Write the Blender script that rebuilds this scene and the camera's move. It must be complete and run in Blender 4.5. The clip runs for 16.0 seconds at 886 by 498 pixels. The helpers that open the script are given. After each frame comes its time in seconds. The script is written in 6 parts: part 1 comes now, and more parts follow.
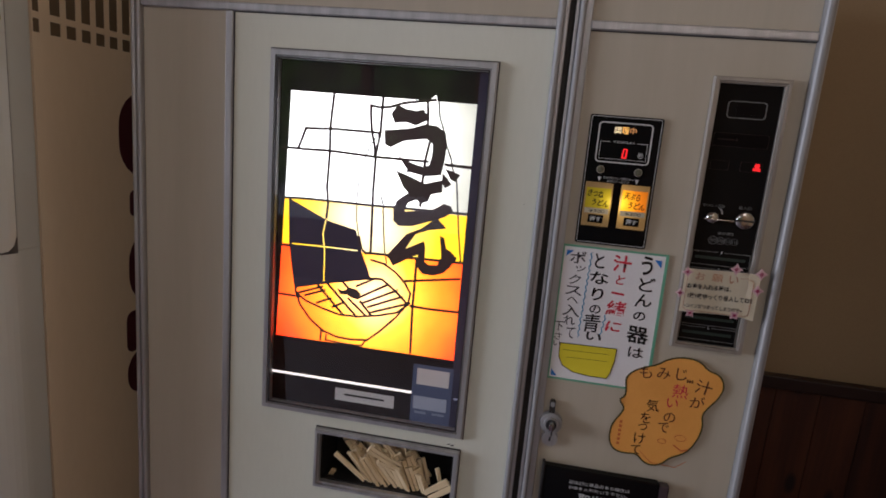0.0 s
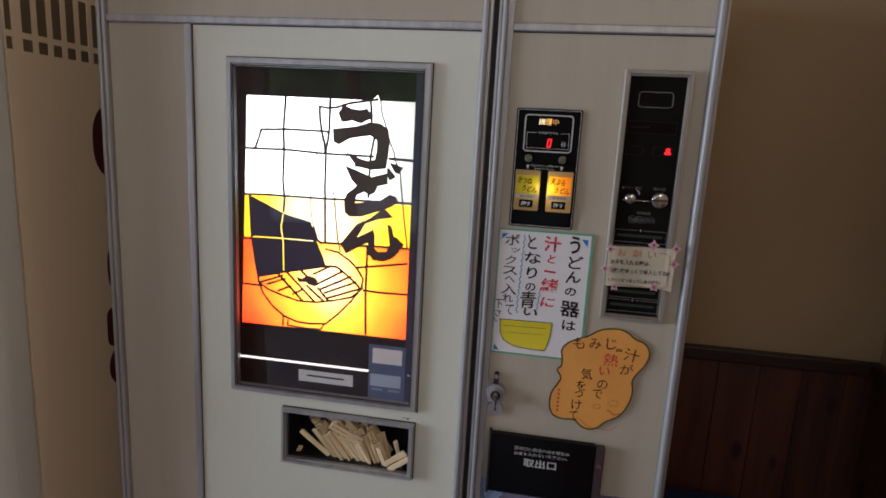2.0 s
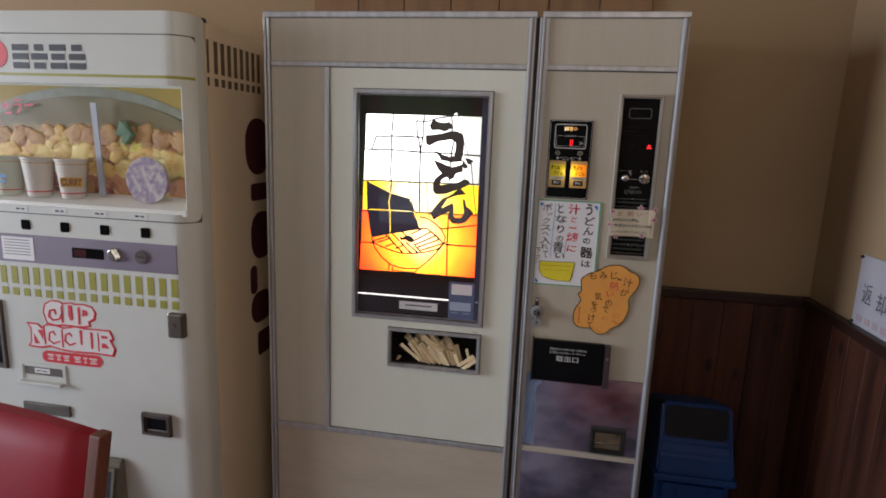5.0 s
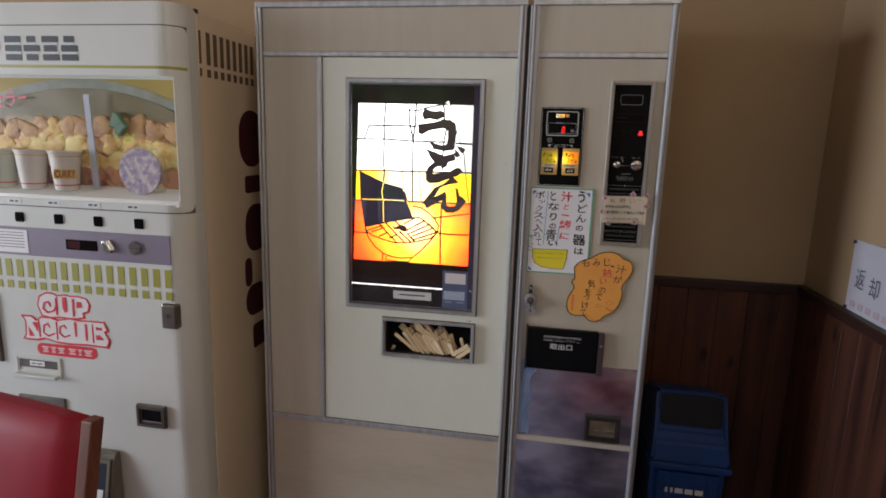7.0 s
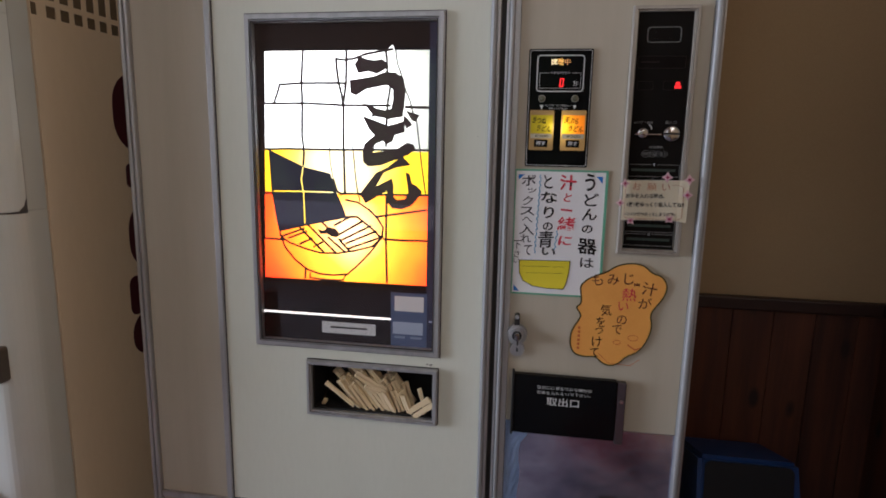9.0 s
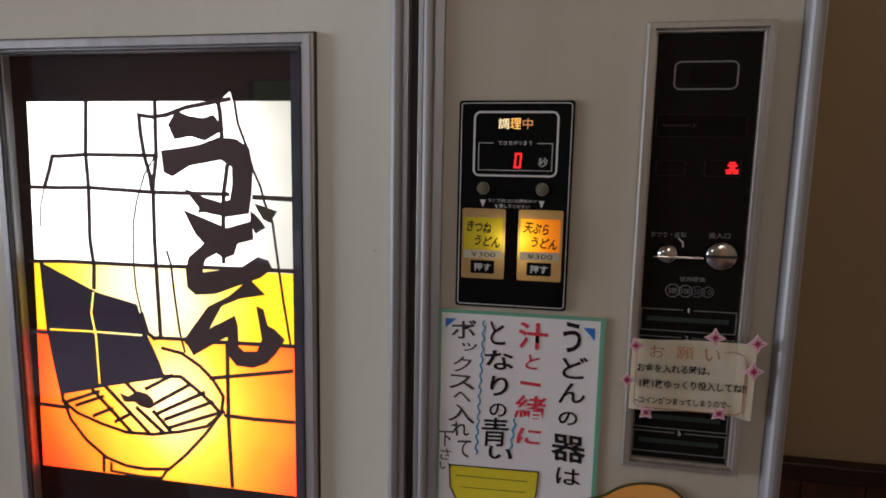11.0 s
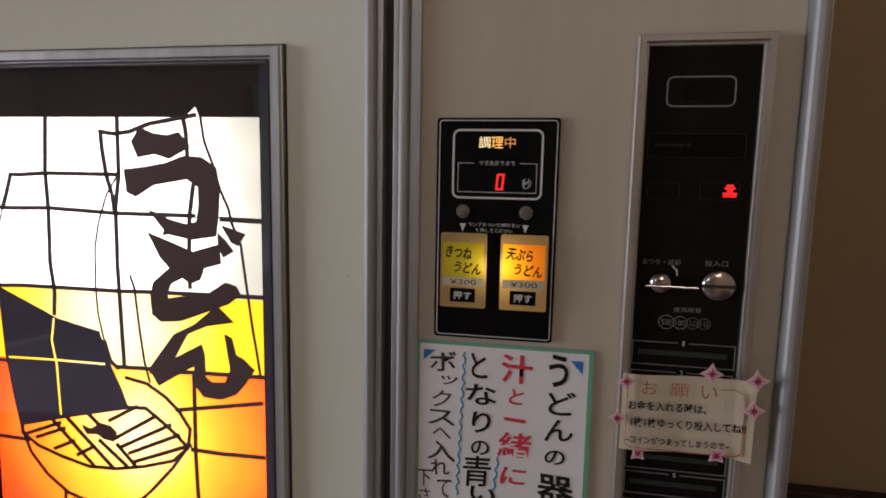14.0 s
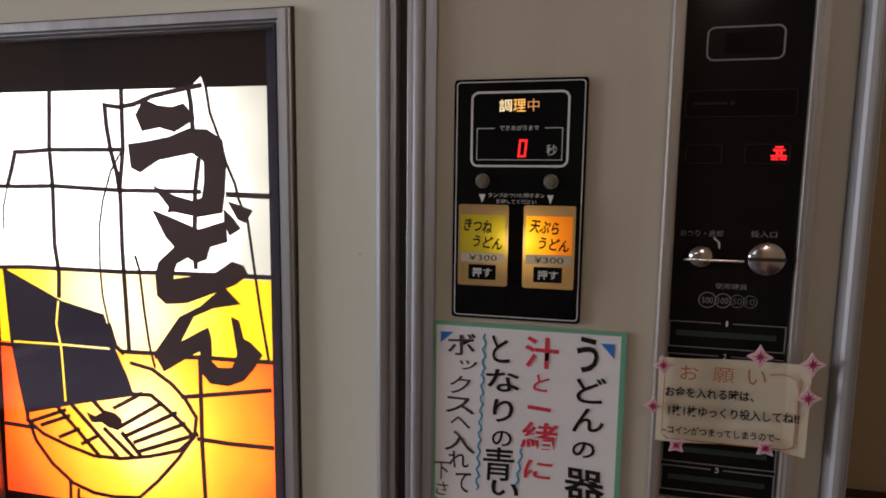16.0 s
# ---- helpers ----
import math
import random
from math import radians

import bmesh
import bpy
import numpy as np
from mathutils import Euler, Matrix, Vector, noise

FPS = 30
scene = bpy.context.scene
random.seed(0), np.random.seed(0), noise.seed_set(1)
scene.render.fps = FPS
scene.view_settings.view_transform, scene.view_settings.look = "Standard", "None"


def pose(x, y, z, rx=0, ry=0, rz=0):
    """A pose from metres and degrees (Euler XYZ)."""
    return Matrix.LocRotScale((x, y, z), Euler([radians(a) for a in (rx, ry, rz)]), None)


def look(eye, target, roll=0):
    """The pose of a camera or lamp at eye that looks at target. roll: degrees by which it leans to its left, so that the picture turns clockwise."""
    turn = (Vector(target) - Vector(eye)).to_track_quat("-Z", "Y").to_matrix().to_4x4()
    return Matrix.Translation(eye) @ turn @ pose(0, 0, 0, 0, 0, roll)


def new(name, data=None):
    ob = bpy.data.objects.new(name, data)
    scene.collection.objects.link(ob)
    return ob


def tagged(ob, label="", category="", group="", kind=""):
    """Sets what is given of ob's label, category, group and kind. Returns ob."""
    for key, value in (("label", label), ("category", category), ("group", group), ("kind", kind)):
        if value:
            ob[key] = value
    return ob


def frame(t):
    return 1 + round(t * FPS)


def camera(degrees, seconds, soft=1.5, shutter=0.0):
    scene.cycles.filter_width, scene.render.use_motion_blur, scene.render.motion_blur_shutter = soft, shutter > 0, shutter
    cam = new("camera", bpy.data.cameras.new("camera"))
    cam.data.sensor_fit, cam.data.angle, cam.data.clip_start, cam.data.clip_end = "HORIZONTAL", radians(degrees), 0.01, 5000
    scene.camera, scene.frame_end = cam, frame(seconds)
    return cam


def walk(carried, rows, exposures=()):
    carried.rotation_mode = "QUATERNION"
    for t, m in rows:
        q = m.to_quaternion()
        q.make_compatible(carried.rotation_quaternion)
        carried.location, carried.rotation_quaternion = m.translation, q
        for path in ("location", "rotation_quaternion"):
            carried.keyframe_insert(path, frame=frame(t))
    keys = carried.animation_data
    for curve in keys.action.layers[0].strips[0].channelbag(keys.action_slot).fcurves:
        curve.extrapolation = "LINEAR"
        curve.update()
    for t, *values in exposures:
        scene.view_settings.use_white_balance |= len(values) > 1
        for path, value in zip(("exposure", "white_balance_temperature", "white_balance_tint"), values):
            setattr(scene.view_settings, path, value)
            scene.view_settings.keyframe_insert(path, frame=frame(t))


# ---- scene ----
cam = camera(75.0, 16.0, soft=1.8)
PATH = [
    (0, (-0.036, -0.846, 1.537), (-0.352, 1.091, 1.155), 4.9),
    (0.5, (0.005, -0.86, 1.541), (-0.303, 1.08, 1.164), 4.4),
    (1, (0.04, -0.886, 1.542), (-0.268, 1.054, 1.162), 3.9),
    (1.5, (0.063, -0.898, 1.534), (-0.245, 1.041, 1.156), 3.5),
    (2, (0.061, -0.909, 1.532), (-0.252, 1.03, 1.158), 3.1),
    (2.5, (0.054, -0.914, 1.532), (-0.265, 1.025, 1.161), 2.9),
    (3, (0.048, -0.963, 1.524), (-0.283, 0.974, 1.154), 2.6),
    (3.5, (-0.013, -1.121, 1.529), (-0.349, 0.815, 1.155), 2.6),
    (4, (-0.037, -1.248, 1.544), (-0.366, 0.689, 1.168), 2.4),
    (4.2, (-0.028, -1.296, 1.549), (-0.352, 0.640, 1.163), 2.3),
    (6.3, (0.038, -1.427, 1.500), (-0.304, 0.511, 1.144), 1.8),
    (6.5, (0.03, -1.414, 1.503), (-0.303, 0.524, 1.138), 1.7),
    (7, (0.033, -1.4, 1.503), (-0.298, 0.537, 1.132), 1.7),
    (7.5, (0.046, -1.393, 1.497), (-0.293, 0.544, 1.132), 1.6),
    (8, (0.036, -1.331, 1.482), (-0.301, 0.606, 1.118), 1.5),
    (8.5, (0.01, -1.137, 1.462), (-0.317, 0.801, 1.09), 1.4),
    (9, (0.043, -0.953, 1.432), (-0.277, 0.99, 1.084), 1.1),
    (9.5, (0.103, -0.808, 1.462), (-0.233, 1.133, 1.121), 0.9),
    (10, (0.105, -0.673, 1.51), (-0.25, 1.266, 1.17), 0.9),
    (10.2, (0.09, -0.619, 1.516), (-0.259, 1.323, 1.193), 1.0),
    (12.3, (0.108, -0.476, 1.536), (-0.242, 1.479, 1.297), 1.1),
    (12.5, (0.108, -0.479, 1.542), (-0.234, 1.475, 1.287), 1.0),
    (13, (0.111, -0.479, 1.541), (-0.231, 1.476, 1.29), 1.0),
    (13.5, (0.109, -0.473, 1.541), (-0.234, 1.48, 1.285), 1.0),
    (14, (0.109, -0.471, 1.537), (-0.247, 1.482, 1.291), 1.1),
    (14.5, (0.105, -0.477, 1.537), (-0.263, 1.475, 1.302), 1.1),
    (15, (0.118, -0.477, 1.537), (-0.281, 1.469, 1.3), 1.0),
    (15.5, (0.126, -0.48, 1.537), (-0.281, 1.464, 1.304), 0.9),
    (16, (0.108, -0.439, 1.508), (-0.329, 1.5, 1.281), 0.7),
]
walk(cam, [(t, look(eye, target, roll)) for t, eye, target, roll in PATH],
     [(0, 0.20, 5700, 15.5), (2.0, 0.42, 5550, 12), (3.0, 0.45, 5550, 12), (4.0, 0.50, 5650, 12), (6.3, 0.60, 5750, 12), (8.0, 0.59, 5700, 12), (9.0, 0.49, 5550, 12), (10.0, 0.28, 5600, 12.5), (12.3, 0.12, 6050, 16.5), (16.0, 0.12, 6050, 16.5)])
# ---------------------------------------------------------------- light
world = bpy.data.worlds.new("sky")
scene.world = world
world.use_nodes = True
wn = world.node_tree.nodes
sky = wn.new("ShaderNodeTexSky")
sky.sky_type, sky.sun_disc, sky.sun_elevation, sky.sun_rotation = "NISHITA", False, radians(48), radians(340)
wn["Background"].inputs[1].default_value = 0.10
world.node_tree.links.new(sky.outputs[0], wn["Background"].inputs[0])

sun = new("sun", bpy.data.lights.new("sun", "SUN"))
sun.data.energy, sun.data.angle, sun.data.color = 3.5, radians(0.5), (1.0, 0.95, 0.86)
sun.matrix_world = look((-5.0, -0.6, 8.3), (-2.5, -7.6, 0))


BACK, RIGHT, LEFT, FRONT, CEIL = 0.36, 0.782, -5.0, -4.6, 3.2


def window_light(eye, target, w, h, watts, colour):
    """An area lamp for the sky's light in an unseen window's opening."""
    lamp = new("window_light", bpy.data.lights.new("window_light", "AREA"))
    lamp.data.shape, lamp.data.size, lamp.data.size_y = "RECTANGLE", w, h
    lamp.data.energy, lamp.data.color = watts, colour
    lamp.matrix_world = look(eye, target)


# added lamp in a made-up high window, set clear of the glass reflections
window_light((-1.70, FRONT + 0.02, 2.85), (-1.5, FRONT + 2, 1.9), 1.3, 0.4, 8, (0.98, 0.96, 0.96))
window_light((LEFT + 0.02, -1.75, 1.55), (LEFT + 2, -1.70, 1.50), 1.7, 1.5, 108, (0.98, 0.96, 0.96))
# added lamp in a made-up east window, to brighten the noodle machine's flank
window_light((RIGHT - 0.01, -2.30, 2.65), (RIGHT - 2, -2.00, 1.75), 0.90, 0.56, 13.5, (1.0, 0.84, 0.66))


# ---------------------------------------------------------------- materials
def material(name, colour, rough=0.5, metal=0.0, coat=0.0, emit=0.0):
    m = bpy.data.materials.new(name)
    m.use_nodes = True
    b = m.node_tree.nodes["Principled BSDF"]
    b.inputs["Base Color"].default_value = (*colour, 1)
    b.inputs["Roughness"].default_value, b.inputs["Metallic"].default_value = rough, metal
    b.inputs["Coat Weight"].default_value = coat
    if emit:
        b.inputs["Emission Color"].default_value = (*colour, 1)
        b.inputs["Emission Strength"].default_value = emit
    return m


def worn(name, dark, light, scale=(3, 3, 3), rough=0.45, metal=0.0, coat=0.0, bump=0.0, fine=60, detail=6, spread=(0.3, 0.7), island=0.0):
    """Paint, metal or wood: two tones at a large and a fine scale, uneven gloss, and a slight relief."""
    m = material(name, light, rough, metal, coat)
    t, n = m.node_tree, m.node_tree.nodes
    b = n["Principled BSDF"]
    co, mp = n.new("ShaderNodeTexCoord"), n.new("ShaderNodeMapping")
    mp.inputs["Scale"].default_value = scale
    big, small = n.new("ShaderNodeTexNoise"), n.new("ShaderNodeTexNoise")
    big.inputs["Scale"].default_value, big.inputs["Detail"].default_value = 1.0, detail
    small.inputs["Scale"].default_value, small.inputs["Detail"].default_value = fine, 3
    ramp = n.new("ShaderNodeValToRGB")
    ramp.color_ramp.elements[0].color, ramp.color_ramp.elements[1].color = (*dark, 1), (*light, 1)
    ramp.color_ramp.elements[0].position, ramp.color_ramp.elements[1].position = spread
    mix = n.new("ShaderNodeMath")
    mix.operation = "MULTIPLY_ADD"
    mix.inputs[1].default_value, mix.inputs[2].default_value = 0.25, -0.125
    add = n.new("ShaderNodeMath")
    t.links.new(co.outputs["Object"], mp.inputs[0])
    t.links.new(mp.outputs[0], big.inputs["Vector"])
    t.links.new(mp.outputs[0], small.inputs["Vector"])
    t.links.new(small.outputs["Fac"], mix.inputs[0])
    t.links.new(big.outputs["Fac"], add.inputs[0])
    t.links.new(mix.outputs[0], add.inputs[1])
    fac = add.outputs[0]
    if island:
        info, sh = n.new("ShaderNodeObjectInfo"), n.new("ShaderNodeMath")
        sh.operation = "MULTIPLY_ADD"
        sh.inputs[1].default_value = island
        t.links.new(info.outputs["Random"], sh.inputs[0])
        t.links.new(fac, sh.inputs[2])
        fac = sh.outputs[0]
    t.links.new(fac, ramp.inputs[0])
    t.links.new(ramp.outputs[0], b.inputs["Base Color"])
    gloss = n.new("ShaderNodeMapRange")
    gloss.inputs[3].default_value, gloss.inputs[4].default_value = max(rough - 0.1, 0.02), min(rough + 0.12, 1)
    t.links.new(add.outputs[0], gloss.inputs[0])
    t.links.new(gloss.outputs[0], b.inputs["Roughness"])
    if bump:
        bp = n.new("ShaderNodeBump")
        bp.inputs["Strength"].default_value, bp.inputs["Distance"].default_value = bump, 0.002
        t.links.new(add.outputs[0], bp.inputs["Height"])
        t.links.new(bp.outputs[0], b.inputs["Normal"])
    return m


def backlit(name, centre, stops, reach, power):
    """A lit translucent print: lamp fall-off by distance painted into emission colour and brightness."""
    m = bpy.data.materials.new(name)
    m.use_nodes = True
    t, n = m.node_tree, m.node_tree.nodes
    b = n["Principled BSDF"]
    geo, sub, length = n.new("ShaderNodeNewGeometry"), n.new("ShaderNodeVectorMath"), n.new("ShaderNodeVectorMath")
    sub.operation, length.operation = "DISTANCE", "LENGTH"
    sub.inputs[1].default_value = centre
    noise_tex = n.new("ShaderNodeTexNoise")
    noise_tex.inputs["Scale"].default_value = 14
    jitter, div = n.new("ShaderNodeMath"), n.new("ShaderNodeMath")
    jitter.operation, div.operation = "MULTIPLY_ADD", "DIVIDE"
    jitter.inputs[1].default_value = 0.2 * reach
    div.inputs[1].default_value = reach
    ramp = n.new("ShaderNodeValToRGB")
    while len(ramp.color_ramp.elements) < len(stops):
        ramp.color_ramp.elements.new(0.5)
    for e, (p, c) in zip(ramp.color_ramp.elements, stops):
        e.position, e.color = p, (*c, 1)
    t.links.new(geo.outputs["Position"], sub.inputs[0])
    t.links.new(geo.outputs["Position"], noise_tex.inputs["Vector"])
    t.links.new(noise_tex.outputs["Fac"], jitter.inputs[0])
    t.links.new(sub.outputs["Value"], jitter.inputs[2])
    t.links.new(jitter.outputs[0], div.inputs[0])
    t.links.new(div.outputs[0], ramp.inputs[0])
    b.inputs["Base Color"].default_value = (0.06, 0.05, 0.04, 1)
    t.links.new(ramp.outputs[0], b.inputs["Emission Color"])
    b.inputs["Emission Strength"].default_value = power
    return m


def glass(name, tint=(1, 1, 1), rough=0.0, polish=0.085):
    """Clear sheet: mostly see-through, with the mirror image that its polish gives, stronger at a slant."""
    m = bpy.data.materials.new(name)
    m.use_nodes = True
    t, n = m.node_tree, m.node_tree.nodes
    n.remove(n["Principled BSDF"])
    mix, clear, shine, slant = n.new("ShaderNodeMixShader"), n.new("ShaderNodeBsdfTransparent"), n.new("ShaderNodeBsdfGlossy"), n.new("ShaderNodeLayerWeight")
    slant.inputs[0].default_value = 0.5
    rise, share = n.new("ShaderNodeMath"), n.new("ShaderNodeMath")
    rise.operation, share.operation = "POWER", "MULTIPLY_ADD"
    rise.inputs[1].default_value, share.inputs[1].default_value, share.inputs[2].default_value = 5.0, 0.9, polish
    clear.inputs[0].default_value = (*tint, 1)
    shine.inputs["Roughness"].default_value = rough
    t.links.new(slant.outputs["Facing"], rise.inputs[0])
    t.links.new(rise.outputs[0], share.inputs[0])
    t.links.new(share.outputs[0], mix.inputs[0])
    t.links.new(clear.outputs[0], mix.inputs[1])
    t.links.new(shine.outputs[0], mix.inputs[2])
    t.links.new(mix.outputs[0], n["Material Output"].inputs[0])
    return m


PLASTER = worn("plaster", (0.318, 0.222, 0.120), (0.392, 0.283, 0.156), (1.5, 1.5, 1.5), 0.85, bump=0.4, fine=160)
WAINSCOT = worn("stained_pine", (0.019, 0.0048, 0.0026), (0.126, 0.039, 0.0155), (26, 26, 2.2), 0.58, bump=0.3, fine=6, island=0.20, spread=(0.3, 0.95))
wt, wnodes = WAINSCOT.node_tree, WAINSCOT.node_tree.nodes
kco, kmap, kinfo, kshift, kcell, kspot, kmix = (wnodes.new("ShaderNode" + k) for k in ("TexCoord", "Mapping", "ObjectInfo", "VectorMath", "TexVoronoi", "MapRange", "MixRGB"))
kmap.inputs["Scale"].default_value, kcell.inputs["Scale"].default_value = (13, 13, 6.0), 1.0
kspot.inputs[1].default_value, kspot.inputs[2].default_value, kspot.inputs[3].default_value, kspot.inputs[4].default_value = 0.09, 0.17, 1.0, 0.0
kshift.operation = "ADD"
kmix.inputs[2].default_value = (0.012, 0.004, 0.003, 1)
wt.links.new(kco.outputs["Object"], kmap.inputs[0])
wt.links.new(kmap.outputs[0], kshift.inputs[0])
wt.links.new(kinfo.outputs["Random"], kshift.inputs[1])
wt.links.new(kshift.outputs[0], kcell.inputs["Vector"])
wt.links.new(kcell.outputs["Distance"], kspot.inputs[0])
wt.links.new(kspot.outputs[0], kmix.inputs[0])
wpaint = wnodes["Principled BSDF"].inputs["Base Color"]
wt.links.new(wpaint.links[0].from_socket, kmix.inputs[1])
wt.links.new(kmix.outputs[0], wpaint)
RAIL = worn("dark_stain", (0.018, 0.007, 0.005), (0.04, 0.016, 0.010), (3, 3, 20), 0.45, bump=0.2)
CEILING = worn("ceiling_board", (0.16, 0.10, 0.06), (0.26, 0.17, 0.10), (2, 30, 2), 0.7)
DARK_WALL = worn("dark_boarding", (0.10, 0.05, 0.03), (0.17, 0.09, 0.05), (30, 30, 2), 0.6)
FLOOR = worn("vinyl_floor", (0.22, 0.21, 0.26), (0.34, 0.33, 0.39), (3, 3, 3), 0.22, bump=0.1)
DOOR_CREAM = worn("cream_enamel", (0.655, 0.675, 0.575), (0.725, 0.745, 0.645), (4, 4, 1.0), 0.36, bump=0.05, fine=40)
BEIGE = worn("beige_laminate", (0.435, 0.393, 0.305), (0.48, 0.438, 0.345), (22, 22, 2.0), 0.45, bump=0.05, fine=6)
STAIN_BEIGE = worn("beige_laminate_base", (0.44, 0.38, 0.29), (0.52, 0.46, 0.36), (3, 3, 14), 0.45, bump=0.06, fine=8)
TRIM = worn("anodised_trim", (0.40, 0.402, 0.408), (0.55, 0.553, 0.56), (60, 60, 4), 0.46, 0.75, bump=0.05, fine=8)
ROD = worn("polished_trim", (0.33, 0.335, 0.34), (0.44, 0.445, 0.45), (60, 60, 3), 0.60, 0.6, fine=8)
DARK_GAP = worn("dark_gasket", (0.012, 0.010, 0.009), (0.03, 0.025, 0.02), (20, 20, 20), 0.6)
BLACK = worn("black_acrylic", (0.004, 0.004, 0.005), (0.008, 0.008, 0.008), (8, 8, 8), 0.10)
BLACK.node_tree.nodes["Principled BSDF"].inputs["Specular IOR Level"].default_value = 0.10
BLACK_MAT = worn("matt_black", (0.008, 0.007, 0.007), (0.02, 0.018, 0.017), (8, 8, 8), 0.6)
# bluish mottling in the steel's colour stands in for broken reflections
STEEL = worn("stainless_sheet", (0.30, 0.30, 0.41), (0.74, 0.75, 0.90), (7, 7, 12), 0.20, 1.0, bump=0.8, fine=3.5, detail=4, spread=(0.36, 0.66))
CHROME = worn("chrome", (0.42, 0.41, 0.40), (0.60, 0.59, 0.57), (60, 60, 60), 0.20, 1.0)
SMOKED = glass("display_glass", (0.97, 0.97, 0.96), 0.0, 0.045)
CLEAR = glass("clear_plastic", (0.97, 0.98, 0.98), 0.03)
INK = material("black_marker", (0.012, 0.010, 0.010), 0.6)
INK.node_tree.nodes["Principled BSDF"].inputs["Specular IOR Level"].default_value = 0.2
# a faint emission in the dark print stands in for bloom and glare over it
LEAD = material("dark_leading", (0.036, 0.019, 0.019), 0.6)
FILM = worn("dark_film", (0.013, 0.008, 0.008), (0.024, 0.015, 0.014), (9, 9, 9), 0.6)
BLUE_FILM = worn("dark_blue_film", (0.045, 0.043, 0.075), (0.068, 0.065, 0.105), (9, 9, 5), 0.6)
# bluish window reflection over the curtain, put into its colour and emission
CURTAIN = worn("curtain_print_blue_glare", (0.020, 0.014, 0.024), (0.032, 0.024, 0.040), (12, 12, 12), 0.6)
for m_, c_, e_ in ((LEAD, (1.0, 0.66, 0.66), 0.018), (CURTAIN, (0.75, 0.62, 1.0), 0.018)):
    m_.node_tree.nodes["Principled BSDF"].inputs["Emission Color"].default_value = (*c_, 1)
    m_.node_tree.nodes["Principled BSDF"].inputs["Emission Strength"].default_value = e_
for m_ in (LEAD, FILM, BLUE_FILM, CURTAIN):
    m_.node_tree.nodes["Principled BSDF"].inputs["Specular IOR Level"].default_value = 0.15
PRINT_WHITE = material("white_print", (0.62, 0.63, 0.62), 0.5)
PRINT_DIM = material("faded_white_print", (0.10, 0.105, 0.105), 0.5)
# bright middle and dimmer edges of the lamp glow are painted into these ramps
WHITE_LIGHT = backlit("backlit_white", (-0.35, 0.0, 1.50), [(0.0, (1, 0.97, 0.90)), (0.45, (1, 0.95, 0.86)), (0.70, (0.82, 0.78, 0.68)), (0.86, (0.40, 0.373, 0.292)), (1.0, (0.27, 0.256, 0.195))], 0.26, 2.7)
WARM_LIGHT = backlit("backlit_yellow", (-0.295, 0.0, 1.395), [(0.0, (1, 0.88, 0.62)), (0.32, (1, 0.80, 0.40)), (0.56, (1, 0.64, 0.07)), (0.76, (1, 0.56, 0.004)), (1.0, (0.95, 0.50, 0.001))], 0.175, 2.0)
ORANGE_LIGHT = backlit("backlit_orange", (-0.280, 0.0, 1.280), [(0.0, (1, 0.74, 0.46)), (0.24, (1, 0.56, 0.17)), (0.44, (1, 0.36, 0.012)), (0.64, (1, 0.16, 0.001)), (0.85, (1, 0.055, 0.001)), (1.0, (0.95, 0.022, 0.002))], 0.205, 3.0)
PAPER = worn("white_paper", (0.72, 0.72, 0.73), (0.80, 0.80, 0.80), (5, 5, 5), 0.75)


# ---------------------------------------------------------------- builders
def part(name, bm, mat, parent=None, label="", smooth=False):
    me = bpy.data.meshes.new(name)
    bmesh.ops.recalc_face_normals(bm, faces=bm.faces)
    bm.to_mesh(me)
    bm.free()
    me.materials.append(mat)
    if smooth:
        for p in me.polygons:
            p.use_smooth = True
    ob = new(name, me)
    ob.parent = parent
    if label:
        tagged(ob, label)
    return ob


def thing(name, label, category, at=(0, 0, 0), group="", kind=""):
    ob = new(name)
    ob.empty_display_size = 0.05
    ob.location = at
    return tagged(ob, label, category, group, kind)


def box(x0, x1, y0, y1, z0, z1, bevel=0.0, bm=None, seg=2):
    own = bmesh.new()
    bmesh.ops.create_cube(own, size=1.0)
    for v in own.verts:
        v.co = Vector((x0 + (v.co.x + 0.5) * (x1 - x0), y0 + (v.co.y + 0.5) * (y1 - y0), z0 + (v.co.z + 0.5) * (z1 - z0)))
    if bevel:
        bmesh.ops.bevel(own, geom=own.edges[:], offset=bevel, segments=seg, profile=0.5, affect="EDGES")
    return joined(bm, own)


def joined(bm, own):
    if bm is None:
        return own
    me = bpy.data.meshes.new("join")
    own.to_mesh(me)
    own.free()
    bm.from_mesh(me)
    bpy.data.meshes.remove(me)
    return bm


def plate(pts, y0, y1, bm=None, bevel=0.0):
    """An outline in x and z, with thickness from y0 (seen side) to y1."""
    own = bmesh.new()
    f = own.faces.new([own.verts.new((x, y0, z)) for x, z in pts])
    ret = bmesh.ops.extrude_face_region(own, geom=[f])
    for v in ret["geom"]:
        if isinstance(v, bmesh.types.BMVert):
            v.co.y = y1
    if bevel:
        bmesh.ops.bevel(own, geom=own.edges[:], offset=bevel, segments=1, affect="EDGES")
    bmesh.ops.triangulate(own, faces=[g for g in own.faces if len(g.verts) > 4])
    return joined(bm, own)


